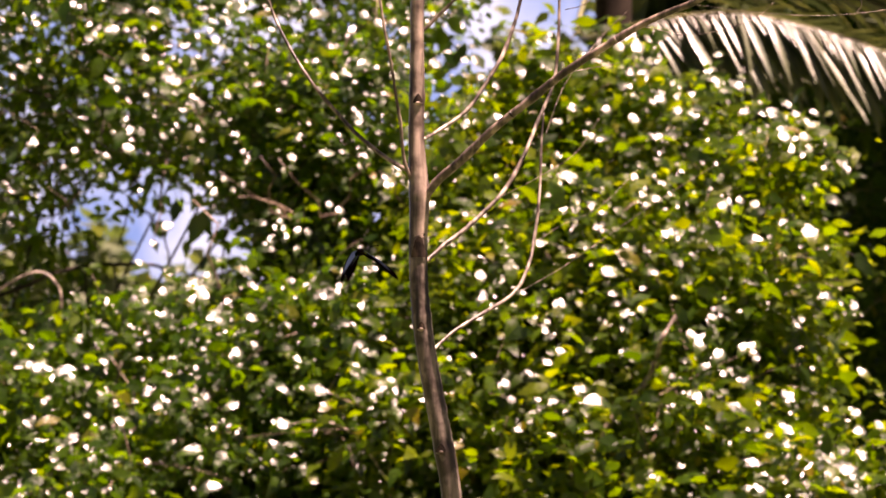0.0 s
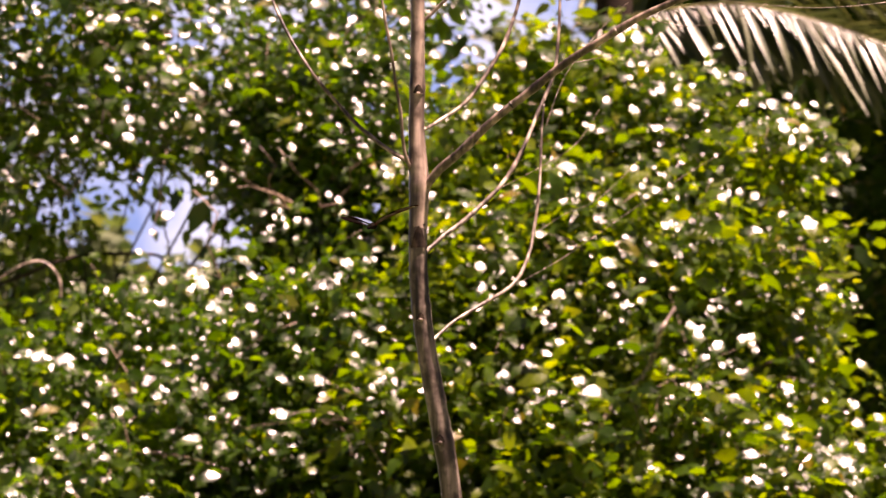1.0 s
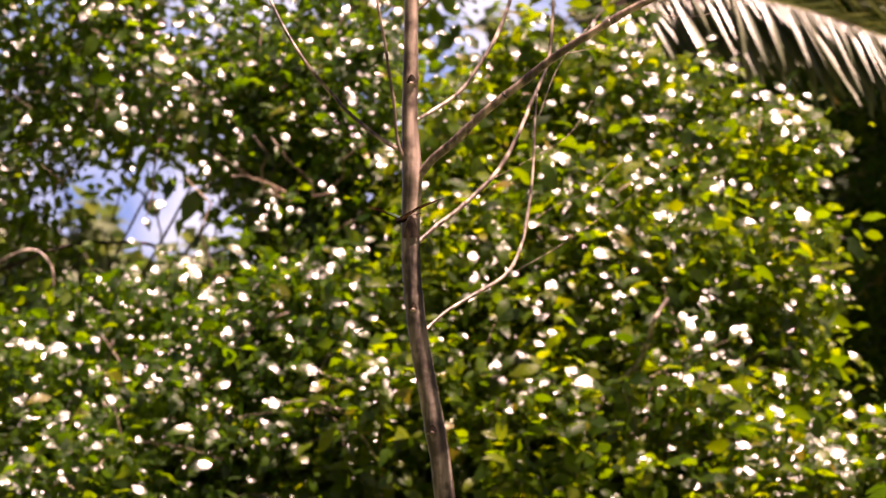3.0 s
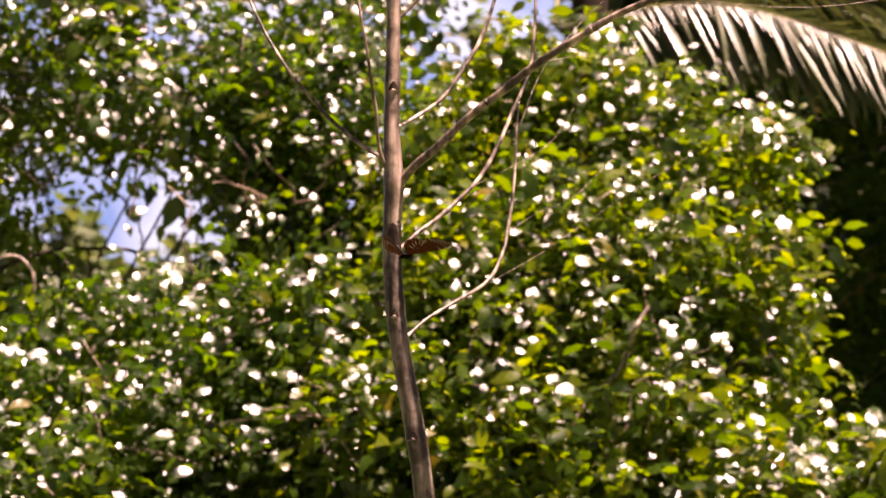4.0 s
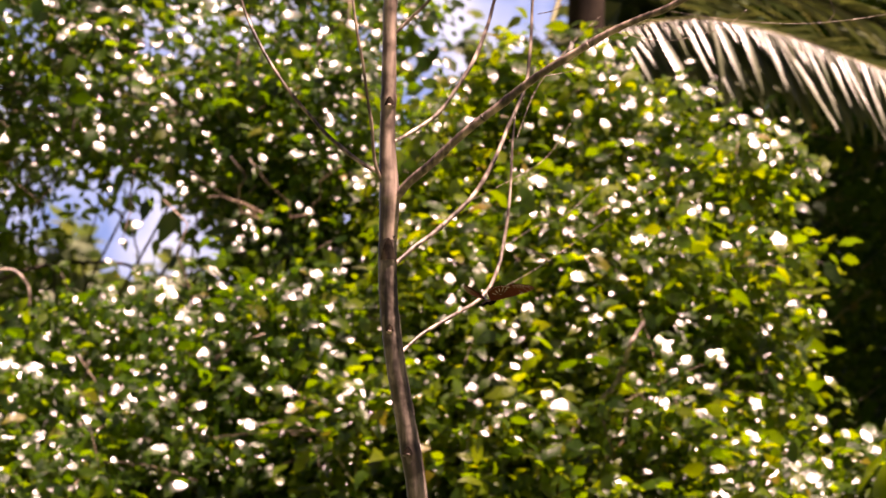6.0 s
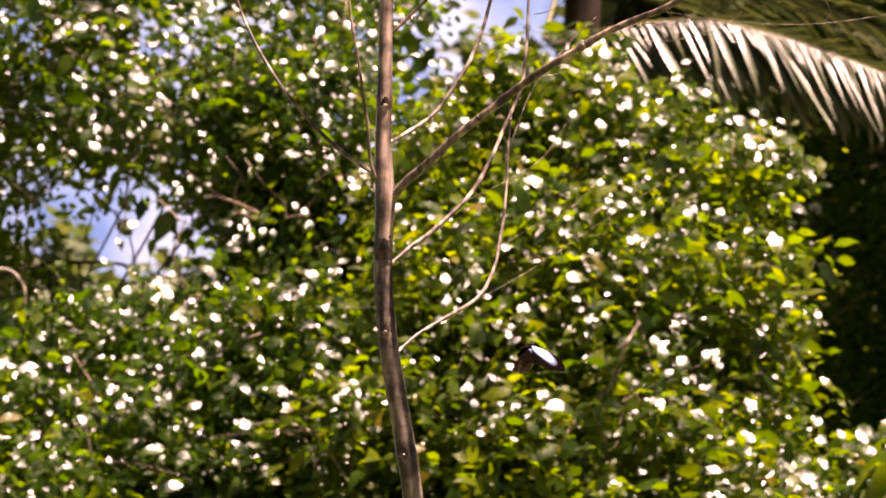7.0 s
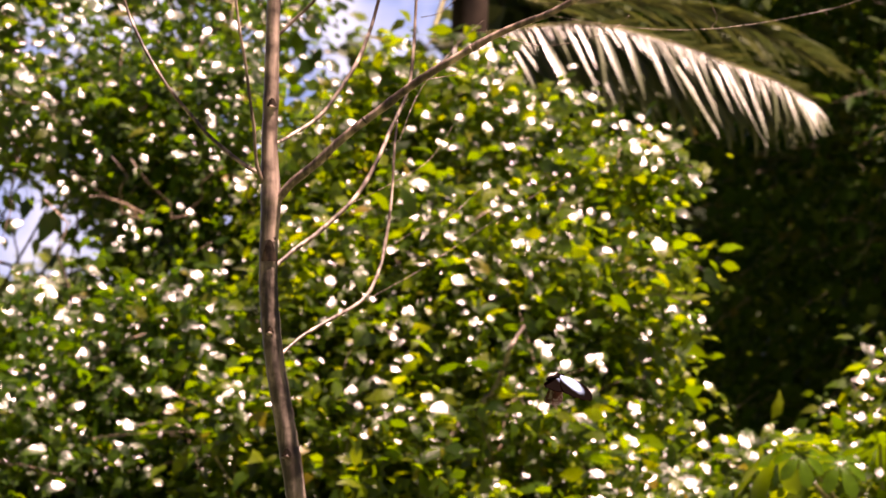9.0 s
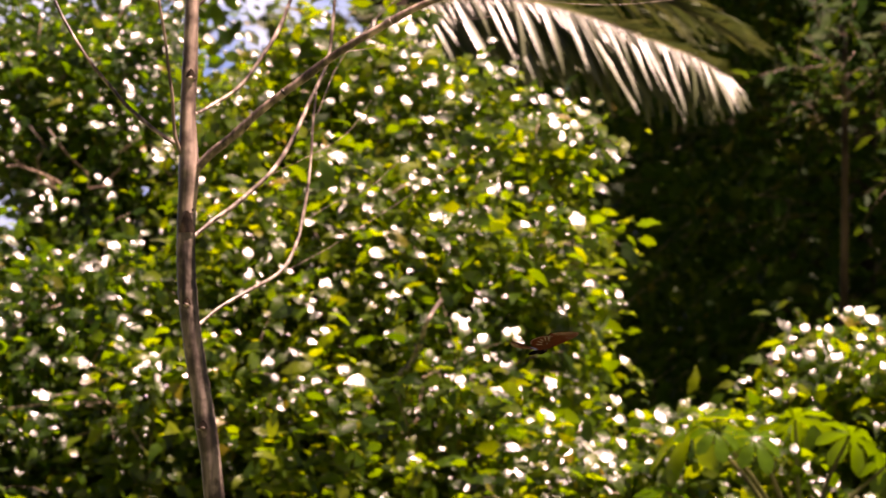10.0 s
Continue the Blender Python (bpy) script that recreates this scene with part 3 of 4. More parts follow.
# ---- bare sapling ----
def sapling():
    root = tagged(new("sapling"), "slender bare sapling with pale brown bark and leafless branches", "tree")
    root.location = (0.0403, 4, 0)
    here = np.array(root.location)

    def limb(name, pts, sides=10, knots=(), mat=bark_pale):
        path = spline(pts, 10)
        path[:, :3] -= here
        n = len(path)
        wob = np.array([[noise.noise(Vector((i * 0.13, k * 7.0, pts[0][0] * 50))) for k in range(3)] for i in range(n)])
        path[:, :3] += wob * path[:, 3:4] * (0.0 if name in ("trunk", "leader") else 0.4) * np.minimum(1, np.arange(n) / 8.0)[:, None]
        if name == "branch":
            path[:, 3] *= 1 + 0.16 * np.array([max(0, math.sin(i * 0.4)) ** 8 for i in range(n)])
        for i in knots:
            for k in range(-2, 3):
                j = min(max(int(i * 10) + k, 0), len(path) - 1)
                path[j, 3] *= 1 + 0.07 * math.exp(-k * k / 1.2)
        under(name, tube(name, path, mat, sides, 0.015), root)

    def node(p, ahead, r, mat):
        """The swollen ring of an old leaf scar round a stem."""
        d = np.array(ahead[:3]) - np.array(p[:3])
        d /= np.linalg.norm(d)
        prof = [(-0.3, 0.95), (-0.18, 1.05), (0.0, 1.07), (0.18, 1.05), (0.3, 0.95)]
        path = np.array([[*(np.array(p[:3]) - here + d * r * a), r * b] for a, b in prof])
        under("node", tube("node", path, mat, 12, 0.03), root)

    def scar(p, wide, tall):
        """A fallen leaf's mark: a dark corky shield, pointed above, under a pale swollen brow."""
        v, f = [], []
        for i in range(5):
            u = i / 4
            w, zz = wide * (0.12 + 0.88 * u ** 0.6), tall * (1 - 2 * u)
            for k in range(5):
                c = (k - 2) / 2
                v.append((p[0] - here[0] + w * c, p[1] - here[1] + 0.012 - math.sqrt(0.012 ** 2 - (w * c) ** 2) - 0.0012, p[2] - here[2] + zz))
        for i in range(4):
            for k in range(4):
                a = 5 * i + k
                f.append((a, a + 1, a + 6, a + 5))
        under("leaf_scar", mesh_from("leaf_scar", v, f, [bark_scar]), root, "dark corky leaf scar")
        if tall < 0.01:
            brow = [(p[0] - here[0] + wide * 0.9 * c, p[1] - here[1] + 0.0045 * c * c + 0.001, p[2] - here[2] - tall - 0.001 * c * c, 0.0026 * (1.15 - 0.7 * abs(c))) for c in (-1, -0.5, 0, 0.5, 1)]
            under("bud_ridge", tube("bud_ridge", spline(brow, 3), bark_pale, 7, 0.04), root)

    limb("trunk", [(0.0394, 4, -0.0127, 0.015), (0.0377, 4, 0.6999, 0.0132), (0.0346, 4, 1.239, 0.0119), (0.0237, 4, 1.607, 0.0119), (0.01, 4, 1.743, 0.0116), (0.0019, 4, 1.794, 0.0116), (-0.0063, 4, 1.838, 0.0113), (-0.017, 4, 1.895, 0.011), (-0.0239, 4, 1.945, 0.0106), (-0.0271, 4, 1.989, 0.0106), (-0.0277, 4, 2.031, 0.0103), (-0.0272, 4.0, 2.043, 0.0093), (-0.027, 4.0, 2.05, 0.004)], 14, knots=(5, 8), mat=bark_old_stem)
    limb("leader", [(-0.0277, 4, 2.027, 0.01), (-0.0265, 4, 2.081, 0.0113), (-0.0297, 4, 2.142, 0.0091), (-0.0291, 4, 2.192, 0.0088), (-0.0291, 4, 2.244, 0.0081), (-0.0286, 4, 2.302, 0.0078), (-0.0248, 4, 2.431, 0.0069), (-0.0282, 4, 2.626, 0.005), (-0.0232, 4, 2.889, 0.0019)], 14, knots=(1, 3))
    limb("branch", [(-0.0271, 4, 2.069, 0.00402), (-0.0057, 3.99, 2.095, 0.00492), (0.0288, 3.97, 2.125, 0.00467), (0.0756, 3.95, 2.165, 0.00443), (0.125, 3.93, 2.201, 0.00443), (0.1891, 3.9, 2.24, 0.00394), (0.2436, 3.88, 2.267, 0.00369), (0.2915, 3.86, 2.285, 0.00344), (0.3841, 3.8, 2.34, 0.00254), (0.4878, 3.75, 2.44, 0.00123)], mat=bark_grey)
    limb("branch", [(-0.0264, 4, 2, 0.00216), (0.0006, 4.02, 2.026, 0.00261), (0.0325, 4.04, 2.054, 0.00261), (0.0647, 4.06, 2.088, 0.00261), (0.0908, 4.08, 2.133, 0.00243), (0.1076, 4.1, 2.175, 0.00225), (0.1265, 4.12, 2.224, 0.00207), (0.1335, 4.13, 2.272, 0.00189), (0.1353, 4.14, 2.326, 0.00171), (0.1394, 4.15, 2.462, 0.00117)], mat=bark_branch)
    limb("branch", [(-0.0201, 4, 1.899, 0.00162), (0.0101, 4.03, 1.929, 0.00198), (0.0453, 4.06, 1.954, 0.00207), (0.078, 4.1, 1.978, 0.00207), (0.096, 4.12, 2.008, 0.00207), (0.1057, 4.14, 2.049, 0.00189), (0.1119, 4.15, 2.103, 0.00171), (0.1143, 4.16, 2.157, 0.00144), (0.1174, 4.17, 2.198, 0.00108)], mat=bark_branch)
    limb("branch", [(-0.029, 4, 2.107, 0.0026), (-0.0455, 4, 2.112, 0.0026), (-0.0853, 4.03, 2.143, 0.0024), (-0.1178, 4.05, 2.178, 0.0022), (-0.1503, 4.06, 2.218, 0.002), (-0.1804, 4.08, 2.27, 0.0018), (-0.201, 4.1, 2.319, 0.0015), (-0.2242, 4.1, 2.405, 0.0009)], mat=bark_grey)
    limb("branch", [(-0.0309, 4, 2.091, 0.0026), (-0.0422, 3.99, 2.115, 0.0021), (-0.0484, 3.98, 2.164, 0.0019), (-0.0572, 3.97, 2.22, 0.0017), (-0.0665, 3.96, 2.269, 0.0016), (-0.0729, 3.96, 2.32, 0.0015), (-0.0845, 3.96, 2.422, 0.0009)], mat=bark_grey)
    limb("branch", [(-0.0265, 4, 2.142, 0.0016), (-0.0057, 4.03, 2.157, 0.0022), (0.0295, 4.05, 2.187, 0.0022), (0.0606, 4.07, 2.237, 0.0025), (0.0804, 4.09, 2.285, 0.0022), (0.0911, 4.1, 2.326, 0.0019), (0.1082, 4.1, 2.398, 0.0011)], mat=bark_branch)
    limb("branch", [(-0.0266, 4, 2.262, 0.0018), (-0.0057, 4, 2.283, 0.0019), (0.0152, 3.99, 2.303, 0.0017), (0.0544, 3.98, 2.343, 0.0013)], mat=bark_pale)
    for x, y, z, wide, tall in ((-0.0268, 3.9891, 2.0222, 0.0088, 0.012), (-0.024, 3.9890, 1.934, 0.0045, 0.004), (-0.002, 3.9882, 1.798, 0.006, 0.0045), (-0.0279, 3.9908, 2.1886, 0.006, 0.005)):
        scar((x, y, z), wide, tall)
    for p, q in (((0.0756, 3.95, 2.165, 0.0044), (0.125, 3.93, 2.201, 0.0054)), ((0.1891, 3.9, 2.24, 0.0039), (0.2436, 3.88, 2.267, 0.0045)), ((0.0325, 4.04, 2.054, 0.0029), (0.0647, 4.06, 2.088, 0.0029)), ((0.0908, 4.08, 2.133, 0.0027), (0.1076, 4.1, 2.175, 0.0026)), ((0.0453, 4.06, 1.954, 0.0023), (0.078, 4.1, 1.978, 0.0023)), ((0.096, 4.12, 2.008, 0.0023), (0.1057, 4.14, 2.049, 0.0021))):
        node(p, q, p[3], bark_branch)
    for pts in (
        [(0.1406, 3.93, 2.209, 0.0007), (0.1726, 3.95, 2.218, 0.0007), (0.2023, 3.98, 2.228, 0.0005)],
        [(0.1173, 4.1, 2.162, 0.0006), (0.1435, 4.2, 2.236, 0.0006), (0.188, 4.3, 2.306, 0.0005), (0.2275, 4.4, 2.358, 0.0004)],
        [(0.0615, 4.06, 2.084, 0.0006), (0.1167, 4.2, 2.129, 0.0007), (0.1603, 4.3, 2.169, 0.0005), (0.192, 4.4, 2.224, 0.0004)],
        [(0.078, 4.1, 1.976, 0.0005), (0.1428, 4.2, 2.022, 0.0005), (0.2005, 4.3, 2.07, 0.0005), (0.2748, 4.4, 2.129, 0.0004), (0.3453, 4.5, 2.181, 0.0003)],
        [(0.105, 4.14, 2.042, 0.0005), (0.143, 4.2, 2.072, 0.0005), (0.1871, 4.3, 2.102, 0.0005), (0.2376, 4.35, 2.155, 0.0003)],
    ):
        limb("twig", [(x, y, z, r * 0.6) for x, y, z, r in pts], 6, mat=bark_grey)
    for pts in (
        [(0.1439, 4.2, 2.325, 0.0008), (0.1672, 4.2, 2.332, 0.0008), (0.1906, 4.2, 2.354, 0.0007)],
        [(0.2201, 3.9, 2.254, 0.0006), (0.2792, 3.95, 2.254, 0.0006), (0.3462, 4, 2.279, 0.0006), (0.3718, 4, 2.299, 0.0004)],
        [(0.2707, 3.87, 2.274, 0.0005), (0.3377, 3.9, 2.271, 0.0005), (0.4139, 3.92, 2.27, 0.0006), (0.4923, 3.95, 2.282, 0.0006), (0.594, 4, 2.311, 0.0005), (0.6451, 4, 2.328, 0.0004)],
        [(0.4567, 3.94, 2.276, 0.0006), (0.4631, 3.94, 2.288, 0.0006), (0.454, 3.94, 2.31, 0.0004)],
    ):
        limb("twig", [(x, y, z, r * 0.6) for x, y, z, r in pts], 6, mat=bark_grey)


sapling()


def dry_stem(pts, label):
    """A bare stem caught among the leaves, rising from the soil."""
    path = spline(pts, 8)
    foot = path[0].copy()
    low = np.array([[foot[0] + 0.05, foot[1] + 0.1, 0.0, foot[3] * 1.3], [foot[0] + 0.03, foot[1] + 0.06, foot[2] * 0.5, foot[3] * 1.15]])
    ob = new("bare_stem", tube("bare_stem", np.r_[low, path] - [foot[0], foot[1], 0, 0], bark_branch, 7, 0.05))
    ob.location = (foot[0], foot[1], 0)
    tagged(ob, label, "stem")


dry_stem([(0.2769, 7.05, 1.921, 0.0044), (0.3103, 7.05, 1.976, 0.0055), (0.3437, 7.05, 2.025, 0.0061), (0.3937, 7.05, 2.075, 0.0061), (0.4161, 7.05, 2.12, 0.0055), (0.4235, 6.95, 2.156, 0.0044), (0.4522, 7, 2.204, 0.0033)], "bare tan stem rising among the shrub leaves")
dry_stem([(-0.3314, 7.45, 1.997, 0.0026), (-0.3341, 7.45, 2.079, 0.0026), (-0.3438, 7.45, 2.149, 0.0026), (-0.2913, 7.45, 2.184, 0.0022), (-0.2154, 7.45, 2.243, 0.002)], "thin grey stem forking among the shrub leaves")
dry_stem([(-0.1036, 7.05, 1.877, 0.0015), (-0.1424, 7.05, 1.937, 0.002), (-0.19, 7.05, 1.987, 0.002), (-0.2474, 7.05, 2.003, 0.002), (-0.3004, 7.05, 1.996, 0.0015)], "pale arching dry twig among the leaves")
dry_stem([(-0.8448, 7.75, 2.22, 0.0034), (-0.8259, 7.75, 2.275, 0.0034), (-0.829, 7.75, 2.33, 0.0034), (-0.8684, 7.75, 2.364, 0.0034), (-0.9315, 7.75, 2.342, 0.0027), (-1.028, 7.75, 2.269, 0.0027)], "curved pale vine stem")
dry_stem([(-0.6686, 7.45, 1.867, 0.0039), (-0.6753, 7.45, 1.962, 0.0039), (-0.6912, 7.55, 2.062, 0.0033), (-0.6743, 7.55, 2.156, 0.0026)], "thin upright grey stem")


# ---- palm ----
def leaflet_mesh(name, mat, bend, twist):
    """A folded strip that leaves its rib along +y, bends down and turns on its rib."""
    v, f = [], []
    for i in range(9):
        t = i / 8
        w = 0.036 * (0.5 + 2.2 * t - 2.7 * t * t) + 0.002
        y, z = t * (1 - 0.5 * bend * t), 0.06 * t - bend * t * t
        c, d = math.cos(twist * t), math.sin(twist * t)
        for e in (-1, 0, 1):
            h = w * 0.18 * abs(e)
            v.append((e * w * c - h * d, y, z + e * w * d + h * c))
    for i in range(8):
        a = 3 * i
        f += [(a, a + 1, a + 4, a + 3), (a + 1, a + 2, a + 5, a + 4)]
    return mesh_from(name, v, f, [mat])


def palm(base, heart, ribs, shade_ribs):
    root = tagged(new("palm"), "feather palm with arching fronds of narrow glossy leaflets", "palm")
    root.location = base
    here = np.array(base)
    h = np.array(heart) - here
    under("trunk", tube("trunk", spline([(0, 0, -0.05, 0.07), (h[0] * 0.3, h[1] * 0.3, h[2] * 0.5, 0.06), (*h, 0.05)], 10), bark_palm_shaded, 12, 0.05), root)
    kinds = [leaflet_mesh("leaflet", palm_leaf_piece, b, w) for b, w in ((0.10, 0.15), (0.20, -0.35), (0.30, 0.4), (0.16, 0.0), (0.40, -0.2))]
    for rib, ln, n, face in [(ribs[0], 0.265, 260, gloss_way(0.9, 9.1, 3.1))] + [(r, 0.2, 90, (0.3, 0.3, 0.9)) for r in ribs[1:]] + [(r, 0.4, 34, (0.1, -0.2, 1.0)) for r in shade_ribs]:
        path = spline(rib, 10)
        path[:, :3] -= here
        path[:, 3] *= 0.6
        fr = under("frond", tube("frond", path, stalk_green, 7), root, "arching frond with drooping leaflets")
        seg = np.gradient(path[:, :3], axis=0)
        for k in range(n):
            for sg in (-1, 1):
                u = (0.19 + 0.81 * (k + 0.5 * rng.random()) / n) * (len(path) - 1)
                i = min(int(u), len(path) - 2)
                p = path[i, :3] * (1 - u + i) + path[i + 1, :3] * (u - i)
                d = seg[i] / np.linalg.norm(seg[i])
                side = np.cross(d, (0, 0, 1.0))
                side /= np.linalg.norm(side)
                way = d * rng.uniform(0.8, 1.6) + side * sg * rng.uniform(0.0, 0.6) + np.array([0, 0, -1.0]) * rng.uniform(0.7, 1.7)
                upright = rng.random() < 0.2  # short leaflets that stand up along the rib
                if upright:
                    way[2] = abs(way[2]) * 0.35
                way -= np.array(face) / np.linalg.norm(face) ** 2 * way.dot(face)
                t = k / n
                size = ln * (0.35 + 0.85 * math.sin(math.pi * min(1, t * 0.85 + 0.15))) * rng.uniform(0.55, 1.2) * (0.45 if upright else 1.0)
                m = frames_of(way[None], ((np.array([0.2, 0.5, 0.8]) if upright else np.array(face)) + rng.normal(0, 0.11, 3))[None])[0]
                lf = under("leaflet", kinds[rng.integers(len(kinds))], fr)
                lf.matrix_basis = Matrix.Translation(p) @ Matrix(m).to_4x4() @ Matrix.Scale(size, 4)


palm((0.4755, 10.2, 0), (0.4882, 10.2, 3.636),
     [[(0.4882, 10.2, 3.619, 0.0144), (0.375, 9.9, 3.25, 0.0124), (0.4816, 9.4, 3.1801, 0.0088), (0.6084, 9.3, 3.1875, 0.008), (0.7624, 9.2, 3.1806, 0.0075), (0.9287, 9.1, 3.1287, 0.0062), (1.0774, 9.0, 3.0595, 0.005), (1.194, 8.9, 2.9976, 0.004), (1.2803, 8.85, 2.9408, 0.0024)],
      [(0.4882, 10.2, 3.636, 0.0144), (0.628, 9.7, 3.33, 0.0109), (0.9243, 9.5, 3.3058, 0.0091), (1.1111, 9.4, 3.2497, 0.006), (1.2648, 9.3, 3.1632, 0.0045), (1.3855, 9.2, 3.0771, 0.0029)],
      ],
     [[(0.4882, 10.2, 3.636, 0.0144), (0.7005, 10.6, 3.613, 0.0116), (0.9793, 10.9, 3.582, 0.0102), (1.26, 11.1, 3.512, 0.0087), (1.465, 11.2, 3.367, 0.0053)],
      [(0.4882, 10.2, 3.636, 0.0144), (0.1886, 10.2, 3.884, 0.0112), (-0.2993, 10.2, 3.933, 0.008), (-0.7045, 10.2, 3.718, 0.0048)]])


# ---- lobed-leaf plant ----
def lobed_mesh():
    """A palmate blade: seven long lobes, broad and blunt at their ends, parted nearly to the stalk, with sunk midribs and ruffled sides."""
    v, f = [(0, 0, 0.02)], []
    lobes = 7
    prof = ((0.16, 0.075), (0.34, 0.125), (0.52, 0.19), (0.70, 0.235), (0.84, 0.21), (0.95, 0.12))
    for i in range(lobes):
        a = radians(-150 + 300 * i / (lobes - 1))
        ln = 1.0 - 0.30 * abs(i - 3) / 3 + 0.05 * math.sin(i * 2.3)
        ax, px = np.array([math.sin(a), math.cos(a)]), np.array([math.cos(a), -math.sin(a)])
        k = len(v)
        for j, (t, w) in enumerate(prof):
            for c in (-1, 0, 1):
                q = ax * t * ln + px * w * c * ln * (1 + 0.06 * (-1) ** j)
                v.append((q[0], q[1], 0.10 * t - 0.50 * t * t + (0.035 if c else 0) + 0.012 * c * (-1) ** j))
        q = ax * ln
        v.append((q[0], q[1], 0.10 - 0.50))
        f += [(0, k + 1, k), (0, k + 2, k + 1)]
        for j in range(len(prof) - 1):
            b = k + 3 * j
            f += [(b, b + 1, b + 4, b + 3), (b + 1, b + 2, b + 5, b + 4)]
        e = k + 3 * (len(prof) - 1)
        f += [(e, e + 1, e + 3), (e + 1, e + 2, e + 3)]
        if i:
            f.append((0, k, k - 3 * len(prof) + 1))
    f = [tuple(reversed(q)) for q in f]
    return mesh_from("lobed_leaf", v, f, [lobed_leaf])


def lobed_plant(base, tops):
    root = tagged(new("lobed_leaf_plant"), "young plant with large bright green lobed leaves", "plant")
    root.location = base
    here = np.array(base)
    under("stem", tube("stem", spline([(0, 0, -0.03, 0.02), (0.03, 0.03, 0.9, 0.018), (0, 0.0, 1.78, 0.011)], 8), stalk_green, 9, 0.03), root)
    me = lobed_mesh()
    for (x, y, z), size, way, up in tops:
        e = np.array([x, y, z]) - here
        under("leaf_stalk", tube("leaf_stalk", spline([(0, 0, 1.70, 0.006), (e[0] * 0.5, e[1] * 0.5 + 0.02, 1.70 + (e[2] - 1.70) * 0.6, 0.0045), (*e, 0.003)], 6), stalk_green, 6), root)
        tip = np.array([math.sin(radians(way)), -0.2, -math.cos(radians(way))])
        lf = under("leaf", me, root)
        lf.matrix_basis = Matrix.Translation(e) @ Matrix(facing_of(tip[None], np.array(up)[None])[0]).to_4x4() @ Matrix.Scale(size, 4)


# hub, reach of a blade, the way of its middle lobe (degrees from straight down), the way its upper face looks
# the two small SHINE blades are added as glints aimed at the camera
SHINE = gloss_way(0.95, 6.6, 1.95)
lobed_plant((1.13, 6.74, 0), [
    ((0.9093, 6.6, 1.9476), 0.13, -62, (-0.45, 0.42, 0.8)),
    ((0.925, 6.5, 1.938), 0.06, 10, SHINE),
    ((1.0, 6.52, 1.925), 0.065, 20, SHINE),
    ((1.1194, 6.8, 1.9784), 0.105, -60, (-0.2, 0.5, 0.8)),
    ((1.2068, 6.7, 1.945), 0.085, 65, (0.5, 0.5, 0.7)),
    ((1.29, 6.72, 1.90), 0.085, 60, (0.2, 0.5, 0.8)),
    ((0.8504, 6.62, 1.8293), 0.07, -20, (0.1, 0.4, 0.8))])


# ---- butterfly ----
def wing_outline(pts, n=3):
    p = spline([(x, y, 0, 0) for x, y in pts], n)
    return p[:, :2]


def wing_material(name, upper):
    m, nt, b, out = material(name)
    tc = nt.nodes.new("ShaderNodeTexCoord")
    if upper:
        # dark brown scales; the inner field has a steel-blue sheen
        mp = nt.nodes.new("ShaderNodeMapping")
        mp.inputs["Location"].default_value = (-0.67, -0.22, 0)
        mp.inputs["Scale"].default_value = (48, 116, 0)
        ab = nt.nodes.new("ShaderNodeVectorMath")
        ab.operation = "ABSOLUTE"
        nt.links.new(tc.outputs["Object"], ab.inputs[0])
        sp = nt.nodes.new("ShaderNodeSeparateXYZ")
        nt.links.new(tc.outputs["Object"], sp.inputs[0])
        sa = nt.nodes.new("ShaderNodeSeparateXYZ")
        nt.links.new(ab.outputs[0], sa.inputs[0])
        cb = nt.nodes.new("ShaderNodeCombineXYZ")
        nt.links.new(sa.outputs[0], cb.inputs[0])
        nt.links.new(sp.outputs[1], cb.inputs[1])
        nt.links.new(cb.outputs[0], mp.inputs[0])
        ln = nt.nodes.new("ShaderNodeVectorMath")
        ln.operation = "LENGTH"
        nt.links.new(mp.outputs[0], ln.inputs[0])
        wob = nt.nodes.new("ShaderNodeMath")
        wob.operation = "MULTIPLY_ADD"
        wob.inputs[1].default_value = 0.15
        nt.links.new(noise_of(nt, 260.0, 2.0), wob.inputs[0])
        nt.links.new(ln.outputs["Value"], wob.inputs[2])
        mask = ramp(nt, wob.outputs[0], [(0.62, (1, 1, 1)), (1.0, (0, 0, 0))])
        col = nt.nodes.new("ShaderNodeMix")
        col.data_type = "RGBA"
        col.inputs[6].default_value = (0.004, 0.003, 0.0026, 1)
        col.inputs[7].default_value = (0.17, 0.245, 0.37, 1)
        nt.links.new(mask, col.inputs[0])
        nt.links.new(col.outputs[2], b.inputs["Base Color"])
        nt.links.new(mask, b.inputs["Metallic"])
        rg = nt.nodes.new("ShaderNodeMapRange")
        rg.inputs["To Min"].default_value, rg.inputs["To Max"].default_value = 0.8, 0.55
        nt.links.new(mask, rg.inputs["Value"])
        nt.links.new(rg.outputs[0], b.inputs["Roughness"])
        b.inputs["Specular IOR Level"].default_value = 0.0
    else:
        c = ramp(nt, noise_of(nt, 180.0, 3.0), [(0.3, (0.022, 0.006, 0.003)), (0.7, (0.07, 0.018, 0.006))])
        nt.links.new(c, b.inputs["Base Color"])
        b.inputs["Roughness"].default_value = 0.75
        b.inputs["Specular IOR Level"].default_value = 0.15
    bumped(nt, b, noise_of(nt, 900.0, 2.0), 0.2, 0.0002)
    # thin scaled membrane: some sun comes through, reddened
    tr = nt.nodes.new("ShaderNodeBsdfTranslucent")
    tr.inputs[0].default_value = (0.8, 0.27, 0.12, 1)
    ms = nt.nodes.new("ShaderNodeMixShader")
    ms.inputs[0].default_value = 0.06 if upper else 0.11
    nt.links.new(b.outputs[0], ms.inputs[1])
    nt.links.new(tr.outputs[0], ms.inputs[2])
    nt.links.new(ms.outputs[0], out.inputs[0])
    return m


